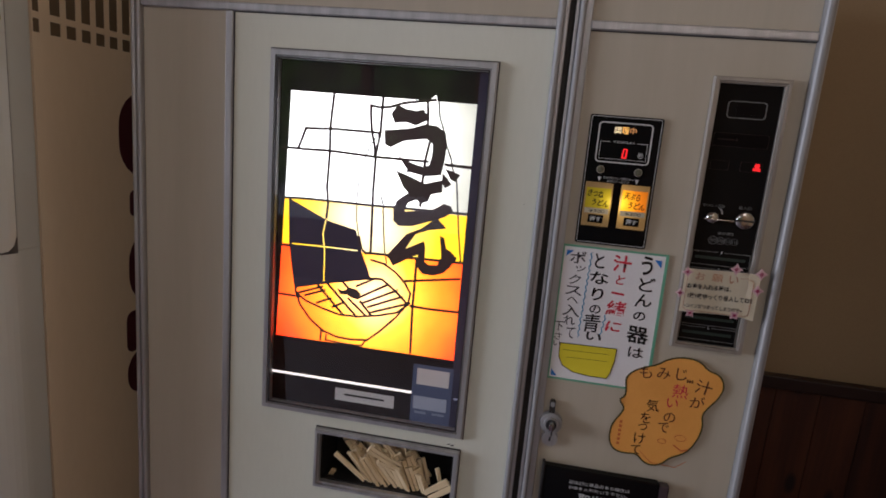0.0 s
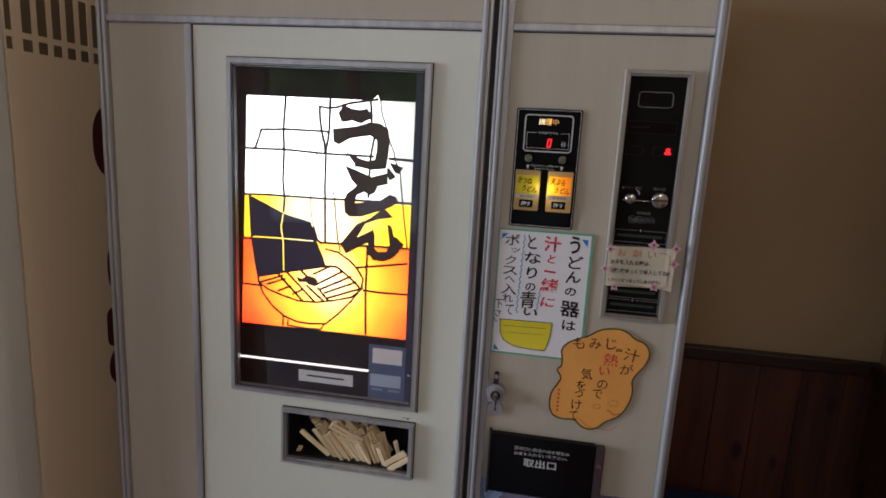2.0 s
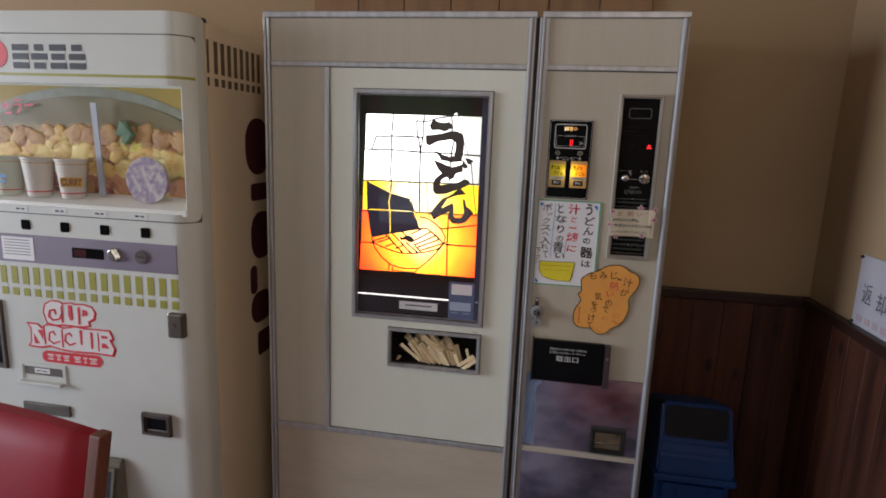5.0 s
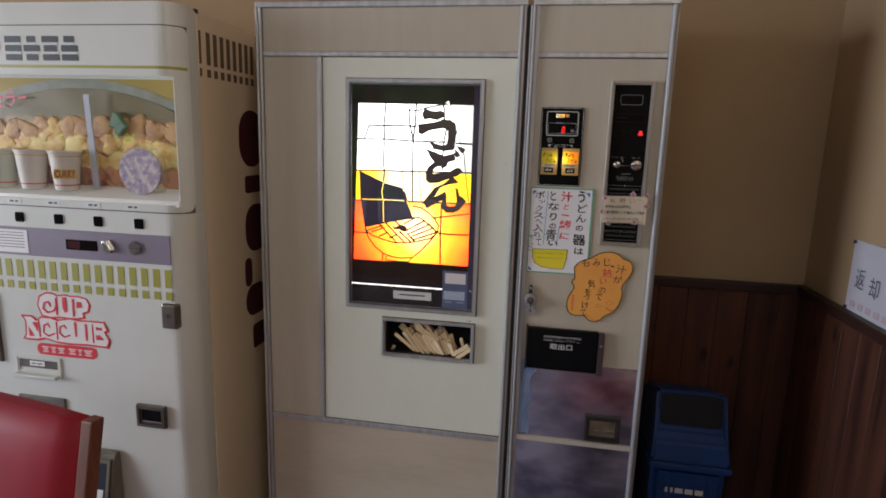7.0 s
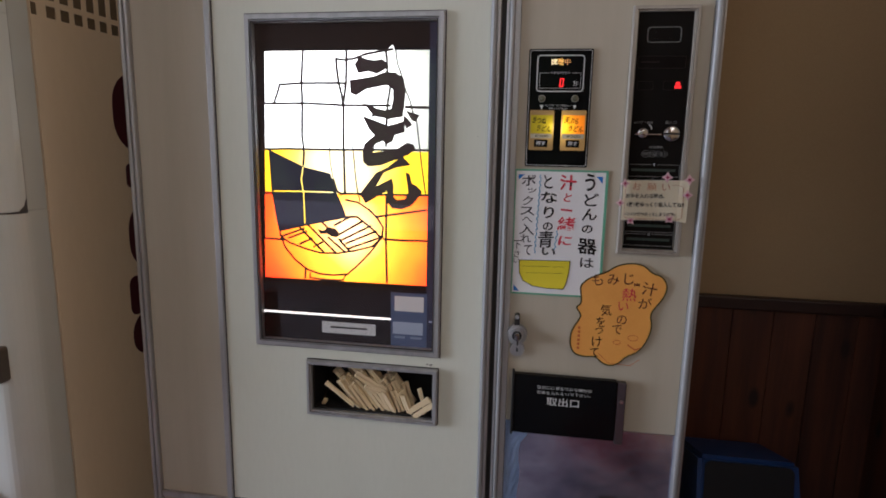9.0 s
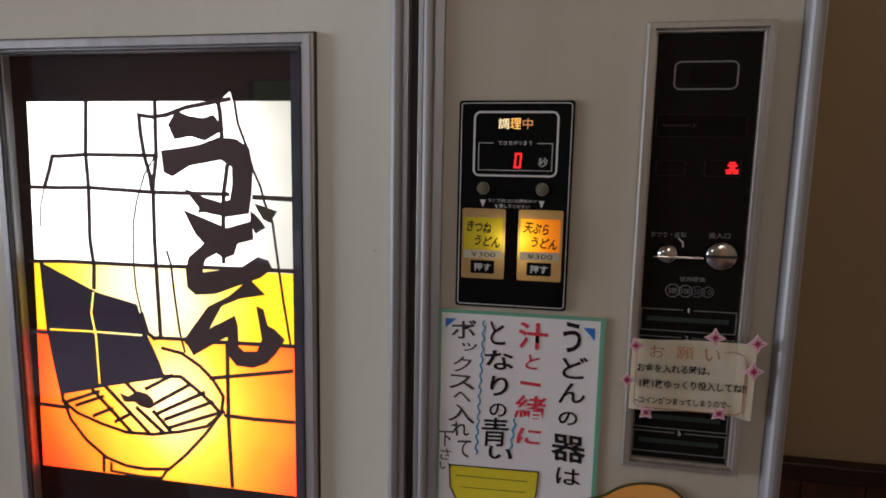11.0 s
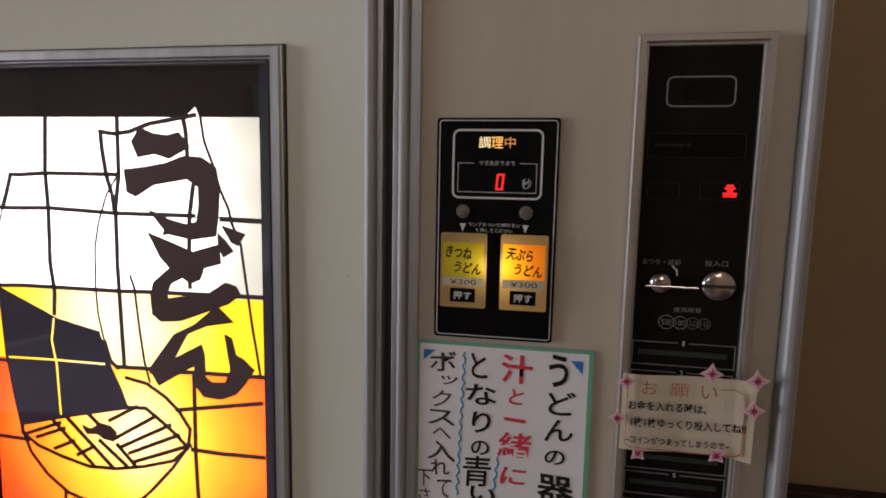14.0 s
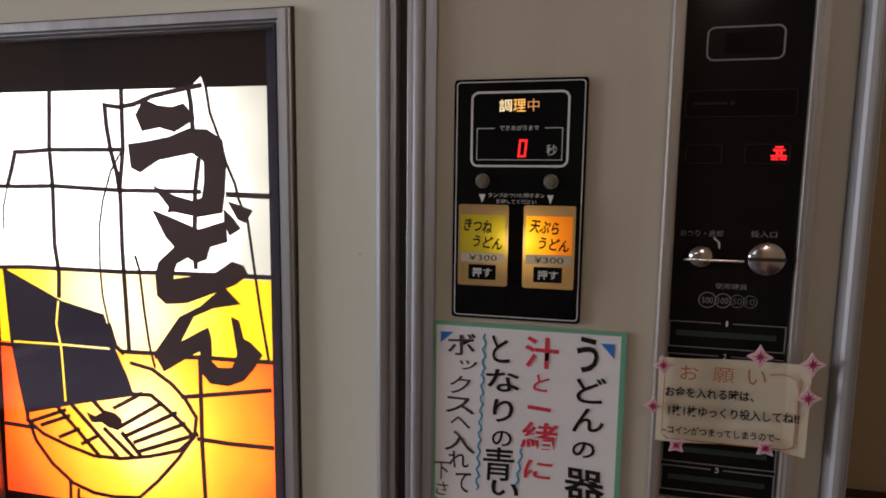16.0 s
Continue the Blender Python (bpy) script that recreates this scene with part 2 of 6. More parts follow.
def band(pts, width, y0, y1, bm=None, closed=False):
    """A flat strip of the given width along a line in x and z."""
    own = bmesh.new()
    n = len(pts)
    sides = []
    for i, p in enumerate(pts):
        p = Vector(p)
        a = Vector(pts[i - 1]) if i or closed else p
        c = Vector(pts[(i + 1) % n]) if i < n - 1 or closed else p
        d1, d2 = (p - a), (c - p)
        d1 = d1.normalized() if d1.length else d2.normalized()
        d2 = d2.normalized() if d2.length else d1
        m = (d1 + d2).normalized()
        nrm = Vector((-m.y, m.x)) * (width / 2) / max(m.dot(d1), 0.45)
        sides.append((p + nrm, p - nrm))
    rows = [[own.verts.new((q.x, y, q.y)) for y in (y0, y1) for q in s] for s in sides]
    for i in range(n if closed else n - 1):
        a, b = rows[i], rows[(i + 1) % n]
        own.faces.new((a[0], a[1], b[1], b[0]))
        own.faces.new((a[2], b[2], b[3], a[3]))
        own.faces.new((a[0], b[0], b[2], a[2]))
        own.faces.new((a[1], a[3], b[3], b[1]))
    if not closed:
        own.faces.new((rows[0][0], rows[0][2], rows[0][3], rows[0][1]))
        own.faces.new((rows[-1][0], rows[-1][1], rows[-1][3], rows[-1][2]))
    return joined(bm, own)


def rounded(x0, x1, z0, z1, r, n=5):
    pts = []
    for cx, cz, a0 in ((x1 - r, z1 - r, 0), (x0 + r, z1 - r, 90), (x0 + r, z0 + r, 180), (x1 - r, z0 + r, 270)):
        pts += [(cx + r * math.cos(radians(a0 + 90 * k / n)), cz + r * math.sin(radians(a0 + 90 * k / n))) for k in range(n + 1)]
    return pts


def disc(x, z, r, y0, y1, n=28, bm=None, r1=None):
    own = bmesh.new()
    a = [own.verts.new((x + r * math.cos(2 * math.pi * k / n), y0, z + r * math.sin(2 * math.pi * k / n))) for k in range(n)]
    q = r if r1 is None else r1
    b = [own.verts.new((x + q * math.cos(2 * math.pi * k / n), y1, z + q * math.sin(2 * math.pi * k / n))) for k in range(n)]
    own.faces.new(a)
    own.faces.new(b[::-1])
    for k in range(n):
        own.faces.new((a[k], a[(k + 1) % n], b[(k + 1) % n], b[k]))
    return joined(bm, own)


def dome(x, z, r, rise, y, bm=None, n=30):
    """A round cap that swells towards the room from the plane y."""
    own = bmesh.new()
    rings = [[own.verts.new((x + q * r * math.cos(2 * math.pi * k / n), y - rise * h, z + q * r * math.sin(2 * math.pi * k / n))) for k in range(n)] for q, h in ((1.0, 0), (0.99, 0.35), (0.94, 0.62), (0.82, 0.80), (0.6, 0.92), (0.3, 0.98), (0.06, 1.0))]
    for a, b in zip(rings, rings[1:]):
        for k in range(n):
            own.faces.new((a[k], a[(k + 1) % n], b[(k + 1) % n], b[k]))
    own.faces.new(rings[-1])
    own.faces.new(rings[0][::-1])
    return joined(bm, own)


def turned(profile, x, y, n=28, bm=None):
    """A round thing on an upright axis: rows of radius and height."""
    own = bmesh.new()
    rings = [[own.verts.new((x + r * math.cos(2 * math.pi * k / n), y + r * math.sin(2 * math.pi * k / n), z)) for k in range(n)] for r, z in profile]
    for a, b in zip(rings, rings[1:]):
        for k in range(n):
            own.faces.new((a[k], a[(k + 1) % n], b[(k + 1) % n], b[k]))
    own.faces.new(rings[0][::-1])
    own.faces.new(rings[-1])
    return joined(bm, own)


def pierced(us, vs, holes, place, depth):
    """A sheet on a grid of lines with some of its cells left open; place(u, v, d) gives the point d deep."""
    bm = bmesh.new()
    pts = {}

    def at(i, j, d):
        if (i, j, d) not in pts:
            pts[i, j, d] = bm.verts.new(place(us[i], vs[j], d))
        return pts[i, j, d]

    solid = {(i, j) for i in range(len(us) - 1) for j in range(len(vs) - 1)} - set(holes)
    for i, j in solid:
        for d in (0, depth):
            bm.faces.new((at(i, j, d), at(i + 1, j, d), at(i + 1, j + 1, d), at(i, j + 1, d)))
        for (a, b), nb in ((((i, j), (i + 1, j)), (i, j - 1)), (((i + 1, j), (i + 1, j + 1)), (i + 1, j)), (((i + 1, j + 1), (i, j + 1)), (i, j + 1)), (((i, j + 1), (i, j)), (i - 1, j))):
            if nb not in solid:
                bm.faces.new((at(*a, 0), at(*b, 0), at(*b, depth), at(*a, depth)))
    return bm


def frame_bars(x0, x1, z0, z1, w, y0, y1, bevel=0.0015):
    """A mitred frame round an opening, with a stepped face, as one ring."""
    bm = bmesh.new()
    step = y0 + (y1 - y0) * 0.35
    profile = [(0, y1), (0, step), (0.10 * w, step - 0.0006), (0.14 * w, y0), (0.66 * w, y0), (0.72 * w, step), (0.94 * w, step), (w, step + 0.0008), (w, y1)]
    rings = [[bm.verts.new(q) for q in ((x0 + a, y, z0 + a), (x1 - a, y, z0 + a), (x1 - a, y, z1 - a), (x0 + a, y, z1 - a))] for a, y in profile]
    for a, b in zip(rings, rings[1:] + rings[:1]):
        for k in range(4):
            bm.faces.new((a[k], a[(k + 1) % 4], b[(k + 1) % 4], b[k]))
    return bm


def lettering(text, x, z, w, h, y, mat, parent, turn=0.0, heavy=0.0, name="lettering", slant=0.0):
    """Words in the built-in font, fitted to a width and height, facing the room."""
    cu = bpy.data.curves.new("words", "FONT")
    cu.body, cu.size, cu.resolution_u, cu.offset, cu.shear = text, 1.0, 3, heavy, slant
    ob = new("words", cu)
    me = bpy.data.meshes.new_from_object(ob.evaluated_get(bpy.context.evaluated_depsgraph_get()))
    bpy.data.objects.remove(ob)
    bpy.data.curves.remove(cu)
    lo = [min((v.co[k] for v in me.vertices), default=0) for k in (0, 1)]
    hi = [max((v.co[k] for v in me.vertices), default=1) for k in (0, 1)]
    c, s = math.cos(radians(turn)), math.sin(radians(turn))
    for v in me.vertices:
        u = ((v.co.x - lo[0]) / max(hi[0] - lo[0], 1e-6) - 0.5) * w
        q = ((v.co.y - lo[1]) / max(hi[1] - lo[1], 1e-6) - 0.5) * h
        v.co = (x + c * u - s * q, y, z + s * u + c * q)
    me.name = name
    me.materials.clear()
    me.materials.append(mat)
    out = new(name, me)
    out.parent = parent
    return out


def bars(rows, y, mat, parent, name="unreadable_print"):
    """Plain bars in place of print that cannot be read: rows of x0, x1, z, height."""
    bm = bmesh.new()
    for x0, x1, z, h in rows:
        plate([(x0, z - h / 2), (x1, z - h / 2), (x1, z + h / 2), (x0, z + h / 2)], y, y + 0.0004, bm)
    return part(name, bm, mat, parent)


# ---------------------------------------------------------------- the room
def wall(name, bm, mat, label):
    return tagged(part(name, bm, mat), label, "wall", kind="structure")


WAIN = 1.10
wall("wall_north", box(LEFT, RIGHT + 0.12, BACK, BACK + 0.12, 0, CEIL), PLASTER, "cream plaster wall above dark pine wainscot")
wall("wall_east", box(RIGHT, RIGHT + 0.12, -1.6, BACK, 0, CEIL), PLASTER, "cream plaster side wall above dark pine wainscot")
# unseen stretch, coloured warm to bounce light onto the flank; its window is added
wall("wall_east_boarded", pierced([FRONT, -2.76, -1.84, -1.6], [0, 2.35, 2.95, CEIL], [(1, 1)], lambda u, v, d: (RIGHT + d, u, v), 0.12), worn("warm_bounce_boarding", (0.34, 0.18, 0.075), (0.46, 0.26, 0.11), (30, 30, 2), 0.6), "unseen boarded stretch of the side wall, warm to bounce light, with an added window")
wall("wall_west", pierced([FRONT, -2.65, -0.85, BACK], [0, 0.75, 2.35, CEIL], [(1, 1)], lambda u, v, d: (LEFT - d, u, v), 0.12), PLASTER, "cream plaster wall with a window opening")
# unseen wall, dark to cut bounce; high band and narrow right window are added
wall("wall_south", pierced([LEFT, -2.70, -1.85, -1.75, -0.75, -0.10, 0.30, RIGHT], [0, 0.6, 2.35, 2.62, 3.05, CEIL], [(1, 1), (3, 1), (5, 1), (1, 3), (2, 3), (3, 3)], lambda u, v, d: (u, FRONT - d, v), 0.12), DARK_WALL, "unseen dark boarded wall with windows and an added high window band")
tagged(part("floor", box(LEFT, RIGHT, FRONT, BACK, -0.05, 0), FLOOR), "grey vinyl floor", "floor", kind="structure")
tagged(part("ceiling", box(LEFT, RIGHT, FRONT, BACK, CEIL, CEIL + 0.05), CEILING), "brown boarded ceiling", "ceiling", kind="structure")
LEAVES = worn("far_foliage", (0.015, 0.03, 0.008), (0.09, 0.15, 0.04), (1.2, 1.2, 1.2), 0.8, detail=8, spread=(0.4, 0.6))
GROUND = worn("pale_concrete", (0.24, 0.245, 0.26), (0.32, 0.325, 0.34), (2, 2, 2), 0.9)
tagged(part("ground", box(-40, 40, -60, FRONT - 0.13, -0.3, -0.25), GROUND), "pale concrete yard outside the windows", "ground", kind="structure")
tagged(part("backdrop", box(-30, 30, -16, -15.5, -0.25, 6.5), LEAVES), "green hedge beyond the yard", "backdrop", kind="structure")

# wainscot planks and the rail on top of them
x = 0.305
k = 0
north = bpy.data.objects["wall_north"]
east = bpy.data.objects["wall_east"]
for ob_ in (box(0.305, RIGHT - 0.003, BACK - 0.003, BACK - 0.0005, 0.06, WAIN - 0.001), box(RIGHT - 0.003, RIGHT - 0.0005, -1.59, BACK - 0.004, 0.06, WAIN - 0.001)):
    tagged(part("wainscot_backing", ob_, DARK_GAP), "dark backing behind the wainscot planks", "trim", kind="structure")
while x < RIGHT - 0.015:
    w = 0.083 if x + 0.12 < RIGHT else RIGHT - 0.0095 - x
    part("plank", box(x, x + w - 0.0011, BACK - 0.012, BACK - 0.0032, 0.06, WAIN, 0.0009, seg=1), WAINSCOT, north)
    x += w
y = BACK - 0.013
while y > -1.6:
    part("plank", box(RIGHT - 0.012, RIGHT - 0.0032, y - 0.0818, y, 0.06, WAIN, 0.0008, seg=1), WAINSCOT, east)
    y -= 0.083
tagged(part("trim", box(0.28, RIGHT - 0.024, BACK - 0.024, BACK, WAIN, WAIN + 0.027, 0.003), RAIL), "dark-stained rail on the wainscot", "trim", kind="structure")
tagged(part("trim", box(RIGHT - 0.024, RIGHT, -1.6, BACK, WAIN, WAIN + 0.027, 0.003), RAIL), "dark-stained rail along the side wall", "trim", kind="structure")
# boards on the wall above the tall machine
BOARD = worn("varnished_board", (0.16, 0.085, 0.035), (0.27, 0.15, 0.065), (20, 20, 1.5), 0.5, bump=0.2, fine=6, island=0.25)
x = -0.70
for k in range(7):
    part("board", box(x, x + 0.136, BACK - 0.018, BACK, 1.70, 2.3, 0.0015, seg=1), BOARD, north, "varnished wooden board")
    x += 0.139


# ---------------------------------------------------------------- the udon vending machine
XL, XR, TOP = -0.691, 0.3030, 1.822
udon = thing("vending_machine", "cream and beige hot udon noodle vending machine with a backlit picture", "vending machine", ((XL + XR) / 2, 0.15, 0))


def up(name, bm, mat, parent=udon, label="", smooth=False):
    ob = part(name, bm, mat, parent, label, smooth)
    if parent is udon:
        ob.matrix_parent_inverse = Matrix.Translation(-udon.location)
    return ob


up("body", box(XL + 0.004, -0.024, 0.0905, 0.345, 0.02, TOP - 0.006, 0.004), BEIGE)
up("body_front", pierced([XL + 0.004, -0.366, -0.111, -0.024], [0.02, 0.938, 1.050, TOP - 0.006], [(1, 1)], lambda u, v, d: (u, 0.0135 + d, v), 0.0768), BEIGE)
up("body", box(-0.016, XR - 0.004, 0.012, 0.345, 0.02, TOP - 0.006, 0.004), BEIGE)
up("foot", box(XL + 0.03, XR - 0.03, 0.04, 0.33, 0, 0.03, 0.003), BLACK_MAT)
up("gasket", box(-0.034, -0.010, 0.006, 0.03, 0.03, TOP - 0.01), DARK_GAP)
# front sheets
up("top_panel", box(-0.674, -0.041, 0.001, 0.013, 1.704, 1.810, 0.001, seg=1), BEIGE)
up("top_panel", box(0.002, 0.2870, 0.001, 0.013, 1.704, 1.810, 0.001, seg=1), BEIGE)
up("side_panel", box(-0.674, -0.530, 0.001, 0.013, 0.742, 1.697, 0.001, seg=1), BEIGE, label="narrow beige panel with a brushed grain")
up("base_panel", box(-0.674, -0.041, 0.001, 0.013, 0.05, 0.734, 0.001, seg=1), STAIN_BEIGE)
door = up("door", pierced([-0.523, -0.446, -0.354, -0.129, -0.1265, -0.041], [0.742, 0.950, 1.038, 1.080, 1.631, 1.697], [(2, 1), (3, 1), (1, 3), (2, 3)], lambda u, v, d: (u, 0.001 + d, v), 0.012), DOOR_CREAM, label="lighter cream enamelled door")
right_door = up("door", box(0.002, 0.2870, 0.001, 0.013, 0.962, 1.697, 0.001, seg=1), BEIGE)
# trim strips
for name, b in (("top", (XL, -0.026, -0.006, 0.012, 1.808, TOP)), ("top", (-0.014, XR, -0.006, 0.012, 1.808, TOP)),
                ("cross", (-0.674, -0.041, -0.005, 0.010, 1.695, 1.707)), ("cross", (0.002, 0.2865, -0.005, 0.010, 1.695, 1.707)),
                ("cross", (-0.674, -0.041, -0.005, 0.010, 0.732, 0.745)), ("upright", (-0.533, -0.521, -0.004, 0.010, 0.745, 1.695))):
    up("trim_strip", box(*b, 0.002), TRIM)
up("trim_strip", box(XL, XL + 0.008, -0.008, 0.012, 0.03, TOP - 0.013, 0.003), TRIM)
up("trim_strip", box(XL + 0.0095, XL + 0.017, -0.008, 0.012, 0.03, TOP - 0.013, 0.003), TRIM)
up("trim_strip", box(-0.0435, -0.034, -0.011, 0.012, 0.03, TOP - 0.013, 0.004), ROD)
up("trim_strip", box(-0.034, -0.0285, -0.004, 0.012, 0.03, TOP - 0.013, 0.001), TRIM)
up("trim_strip", box(-0.020, -0.0155, -0.004, 0.012, 0.03, TOP - 0.013, 0.001), TRIM)
up("trim_strip", box(-0.0145, -0.0065, -0.010, 0.012, 0.03, TOP - 0.013, 0.003), ROD)
up("trim_strip", box(-0.0065, 0.003, -0.003, 0.012, 0.03, TOP - 0.013, 0.001), TRIM)
up("trim_strip", box(0.2865, 0.2980, -0.012, 0.012, 0.03, TOP - 0.013, 0.005, seg=3), ROD)
up("trim_strip", box(0.2990, XR, 0.000, 0.03, 0.03, TOP - 0.013, 0.0015), TRIM)

# picture window
win = up("picture_window", frame_bars(-0.4585, -0.1165, 1.068, 1.6445, 0.0135, -0.008, 0.004), TRIM, label="aluminium frame round the backlit picture")
part("backing", box(-0.4460, -0.1285, -0.0012, 0.0005, 1.080, 1.631), FILM, win, "dark film round the picture")
part("edge_film", box(-0.1425, -0.1288, -0.0018, -0.0013, 1.0805, 1.6305), BLUE_FILM, win, "dark blue film at the picture's edge")
SEAL = worn("dark_rubber_seal", (0.020, 0.018, 0.020), (0.045, 0.040, 0.042), (30, 30, 30), 0.6)
part("seal", band([(-0.4592, 1.0673), (-0.1158, 1.0673), (-0.1158, 1.6452), (-0.4592, 1.6452)], 0.0017, -0.0012, 0.0012, closed=True), SEAL, win, "thin dark rubber seal")
part("seal", band([(-0.4462, 1.0803), (-0.1288, 1.0803), (-0.1288, 1.6322), (-0.4462, 1.6322)], 0.0016, -0.0072, -0.0045, closed=True), SEAL, win, "thin dark rubber seal")
OX, OZ = -0.43, 1.20


def mm(text):
    """Points in millimetres from the picture's lower left corner."""
    return [(OX + float(p.split(",")[0]) / 1000, OZ + float(p.split(",")[1]) / 1000) for p in text.split()]


cols, rows = [-8, 68, 141, 215, 287], [-6, 68, 149, 223, 298, 386]
for i in range(4):
    for j in range(5):
        x0, x1 = cols[i] + (1.5 * (4 - j) if i == 0 else 0) * -0.4 + (j * 2 if i == 0 else 0), cols[i + 1]
        pts = [(OX + a / 1000, OZ + b / 1000) for a, b in ((x0, rows[j]), (x1, rows[j]), (x1, rows[j + 1]), (x0 + (2 if i == 0 else 0), rows[j + 1]))]
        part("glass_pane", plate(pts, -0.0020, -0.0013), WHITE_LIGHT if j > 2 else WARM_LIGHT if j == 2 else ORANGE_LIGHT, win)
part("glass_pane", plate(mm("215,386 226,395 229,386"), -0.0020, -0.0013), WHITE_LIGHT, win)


def lead(text, width=3.9, y=-0.0028, mat=LEAD):
    part("leading", band(mm(text), width / 1000, y, -0.0019), mat, win)


for line in ("71,388 67,336 68,301 66,247 69,220 67,196", "147,386 146,334 141,303 140,247 141,196 142,148",
             "-10,300 31,300 69,301 140,298 181,298 223,298", "-9,222 34,224 74,224 111,224 141,224 177,225 289,226",
             "16,299 23,317 28,332 38,332 68,334 105,334 145,334", "140,298 138,315 133,333 130,355 129,373 143,371 159,373 179,380 214,386 227,388",
             "214,386 216,374 217,350", "222,327 217,298 215,253 215,230", "132,149 172,150", "216,148 215,68 217,-5",
             "195,111 244,119 286,126", "210,73 242,72 287,73", "169,147 216,150 288,151", "-9,65 28,64", "-11,146 12,146",
             "6,223 9,150 15,109 21,76", "121,175 127,154 136,147"):
    lead(line)
lead("247,296 288,295", 4.6)
lead("16,299 10,280 8,259", 1.0)
lead("145,334 132,315 122,289 117,266 115,229 116,201 121,175", 1.4)
lead("231,386 234,365 242,344 248,323 256,305 259,292 267,274 271,242 277,196 281,171 284,151", 2.2)
lead("153,240 157,227 160,191 164,156 169,136", 2.0)
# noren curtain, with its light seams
part("curtain_shape", plate(mm("6,221 70,193 116,183 125,154 138,126 144,109 85,96 20,80 15,109 10,146 6,190"), -0.0030, -0.0019), CURTAIN, win, "dark curtain shape tinted navy for the glass reflection")
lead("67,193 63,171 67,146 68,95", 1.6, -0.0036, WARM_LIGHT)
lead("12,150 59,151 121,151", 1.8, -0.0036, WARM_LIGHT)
# bowl of noodles
for line, w in (("19,72 38,59 66,50 96,43 128,44 159,50 190,59 207,74 210,93 199,110 185,123 165,135 142,139", 2.6), ("144,109 163,110 181,97 195,86 207,74", 2.8),
                ("20,76 29,51 47,29 70,12 94,5 117,4 145,7 166,26 189,51 206,74", 2.6), ("67,13 66,-5", 2.6), ("76,7 75,-3 109,-5 136,-4 143,7", 2.2),
                ("20,80 85,96 144,109", 2.6)):
    lead(line, w * 1.3)
for line in ("123,94 152,110", "128,76 172,102", "135,68 186,94", "145,63 195,85", "149,54 207,76", "56,89 101,45", "74,92 122,46", "111,71 139,48", "130,69 149,49",
             "38,68 69,80", "58,58 80,68", "27,71 64,85", "98,99 122,77", "84,54 102,64"):
    (a0, a1), (b0, b1) = [[float(q) for q in p.split(",")] for p in line.split()]
    lead("%.1f,%.1f %.1f,%.1f" % (a0 - 0.07 * (b0 - a0), a1 - 0.07 * (b1 - a1), b0 + 0.07 * (b0 - a0), b1 + 0.07 * (b1 - a1)), 3.8)
part("garnish_shape", plate(mm("91,86 100,83 112,90 123,88 130,82 126,72 115,74 108,78 96,77"), -0.0031, -0.0019), LEAD, win)
# three brush letters
for text in ("161,364 170,377 183,372 198,370 209,373 220,360 199,349 184,353 167,350",
             "152,339 170,341 194,345 214,352 231,351 245,342 248,322 246,298 243,280 219,276 196,280 189,279 191,284 175,303 197,294 214,290 224,293 227,307 227,324 216,331 182,325 163,314 154,318",
             "174,281 195,274 219,265 246,273 247,255 230,250 226,239 216,235 208,240 196,234 192,225 192,220 219,225 234,227 251,238 262,235 266,227 254,218 242,213 226,207 205,199 184,197 175,204 174,223 178,235 195,249 186,258",
             "249,290 260,287 272,283 265,272 258,275", "245,283 253,276 260,267 250,261 245,270",
             "242,216 258,201 232,196 211,187 197,163 210,170 225,178 228,168 228,147 234,142 248,143 254,156 249,189 256,186 260,170 267,167 278,157 269,143 259,132 244,126 226,127 218,136 217,156 209,152 179,134 169,150 197,186 219,197"):
    part("brush_letter", plate(mm(text), -0.0034, -0.0019), LEAD, win, "dark brush-written letter")
# lower strip of the window: bright tube edge, label, small bluish card
part("light_strip", box(-0.446, -0.206, -0.0022, -0.0013, 1.128, 1.1315), material("tube_edge", (1, 0.90, 0.80), 0.4, emit=1.1), win, "bright edge of a lit tube")
part("light_strip", box(-0.137, -0.130, -0.0022, -0.0013, 1.128, 1.1315), material("tube_edge_dim", (0.55, 0.6, 0.8), 0.4), win)
part("label_plate", box(-0.334, -0.234, -0.0022, -0.0013, 1.0965, 1.1175), PAPER, win, "white label with a dark line")
bars([(-0.318, -0.250, 1.108, 0.003)], -0.0027, INK, win)
CARD = material("bluish_card", (0.10, 0.13, 0.24), 0.4)
part("card", box(-0.206, -0.141, -0.0022, -0.0013, 1.081, 1.179), CARD, win, "small blue instruction card")
part("card_field", box(-0.199, -0.147, -0.0028, -0.0021, 1.146, 1.173), PAPER, win)
part("card_field", box(-0.202, -0.148, -0.0028, -0.0021, 1.104, 1.126), material("pale_blue_print", (0.44, 0.50, 0.64), 0.5), win)
bars([(-0.199, -0.180, 1.098, 0.004), (-0.170, -0.150, 1.098, 0.004)], -0.0027, material("blue_grey_print", (0.25, 0.3, 0.42), 0.5), win)
for ob in win.children:
    ob.location.y = 0.0 if ob.name.startswith("seal") else 0.0065
pane = part("pane", box(-0.4455, -0.1290, -0.0055, -0.0045, 1.0805, 1.6305), SMOKED, win, "clear glass")
pane.visible_shadow = False

# chopstick recess
slot = up("chopstick_tray", frame_bars(-0.3605, -0.1185, 0.942, 1.046, 0.0085, -0.012, 0.001), TRIM, label="aluminium frame round the chopstick slot")
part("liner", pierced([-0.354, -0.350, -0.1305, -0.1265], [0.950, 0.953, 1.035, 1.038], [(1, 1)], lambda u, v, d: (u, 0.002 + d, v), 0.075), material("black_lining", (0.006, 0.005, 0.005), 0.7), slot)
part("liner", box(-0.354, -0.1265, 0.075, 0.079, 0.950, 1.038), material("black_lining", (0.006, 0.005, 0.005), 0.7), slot)

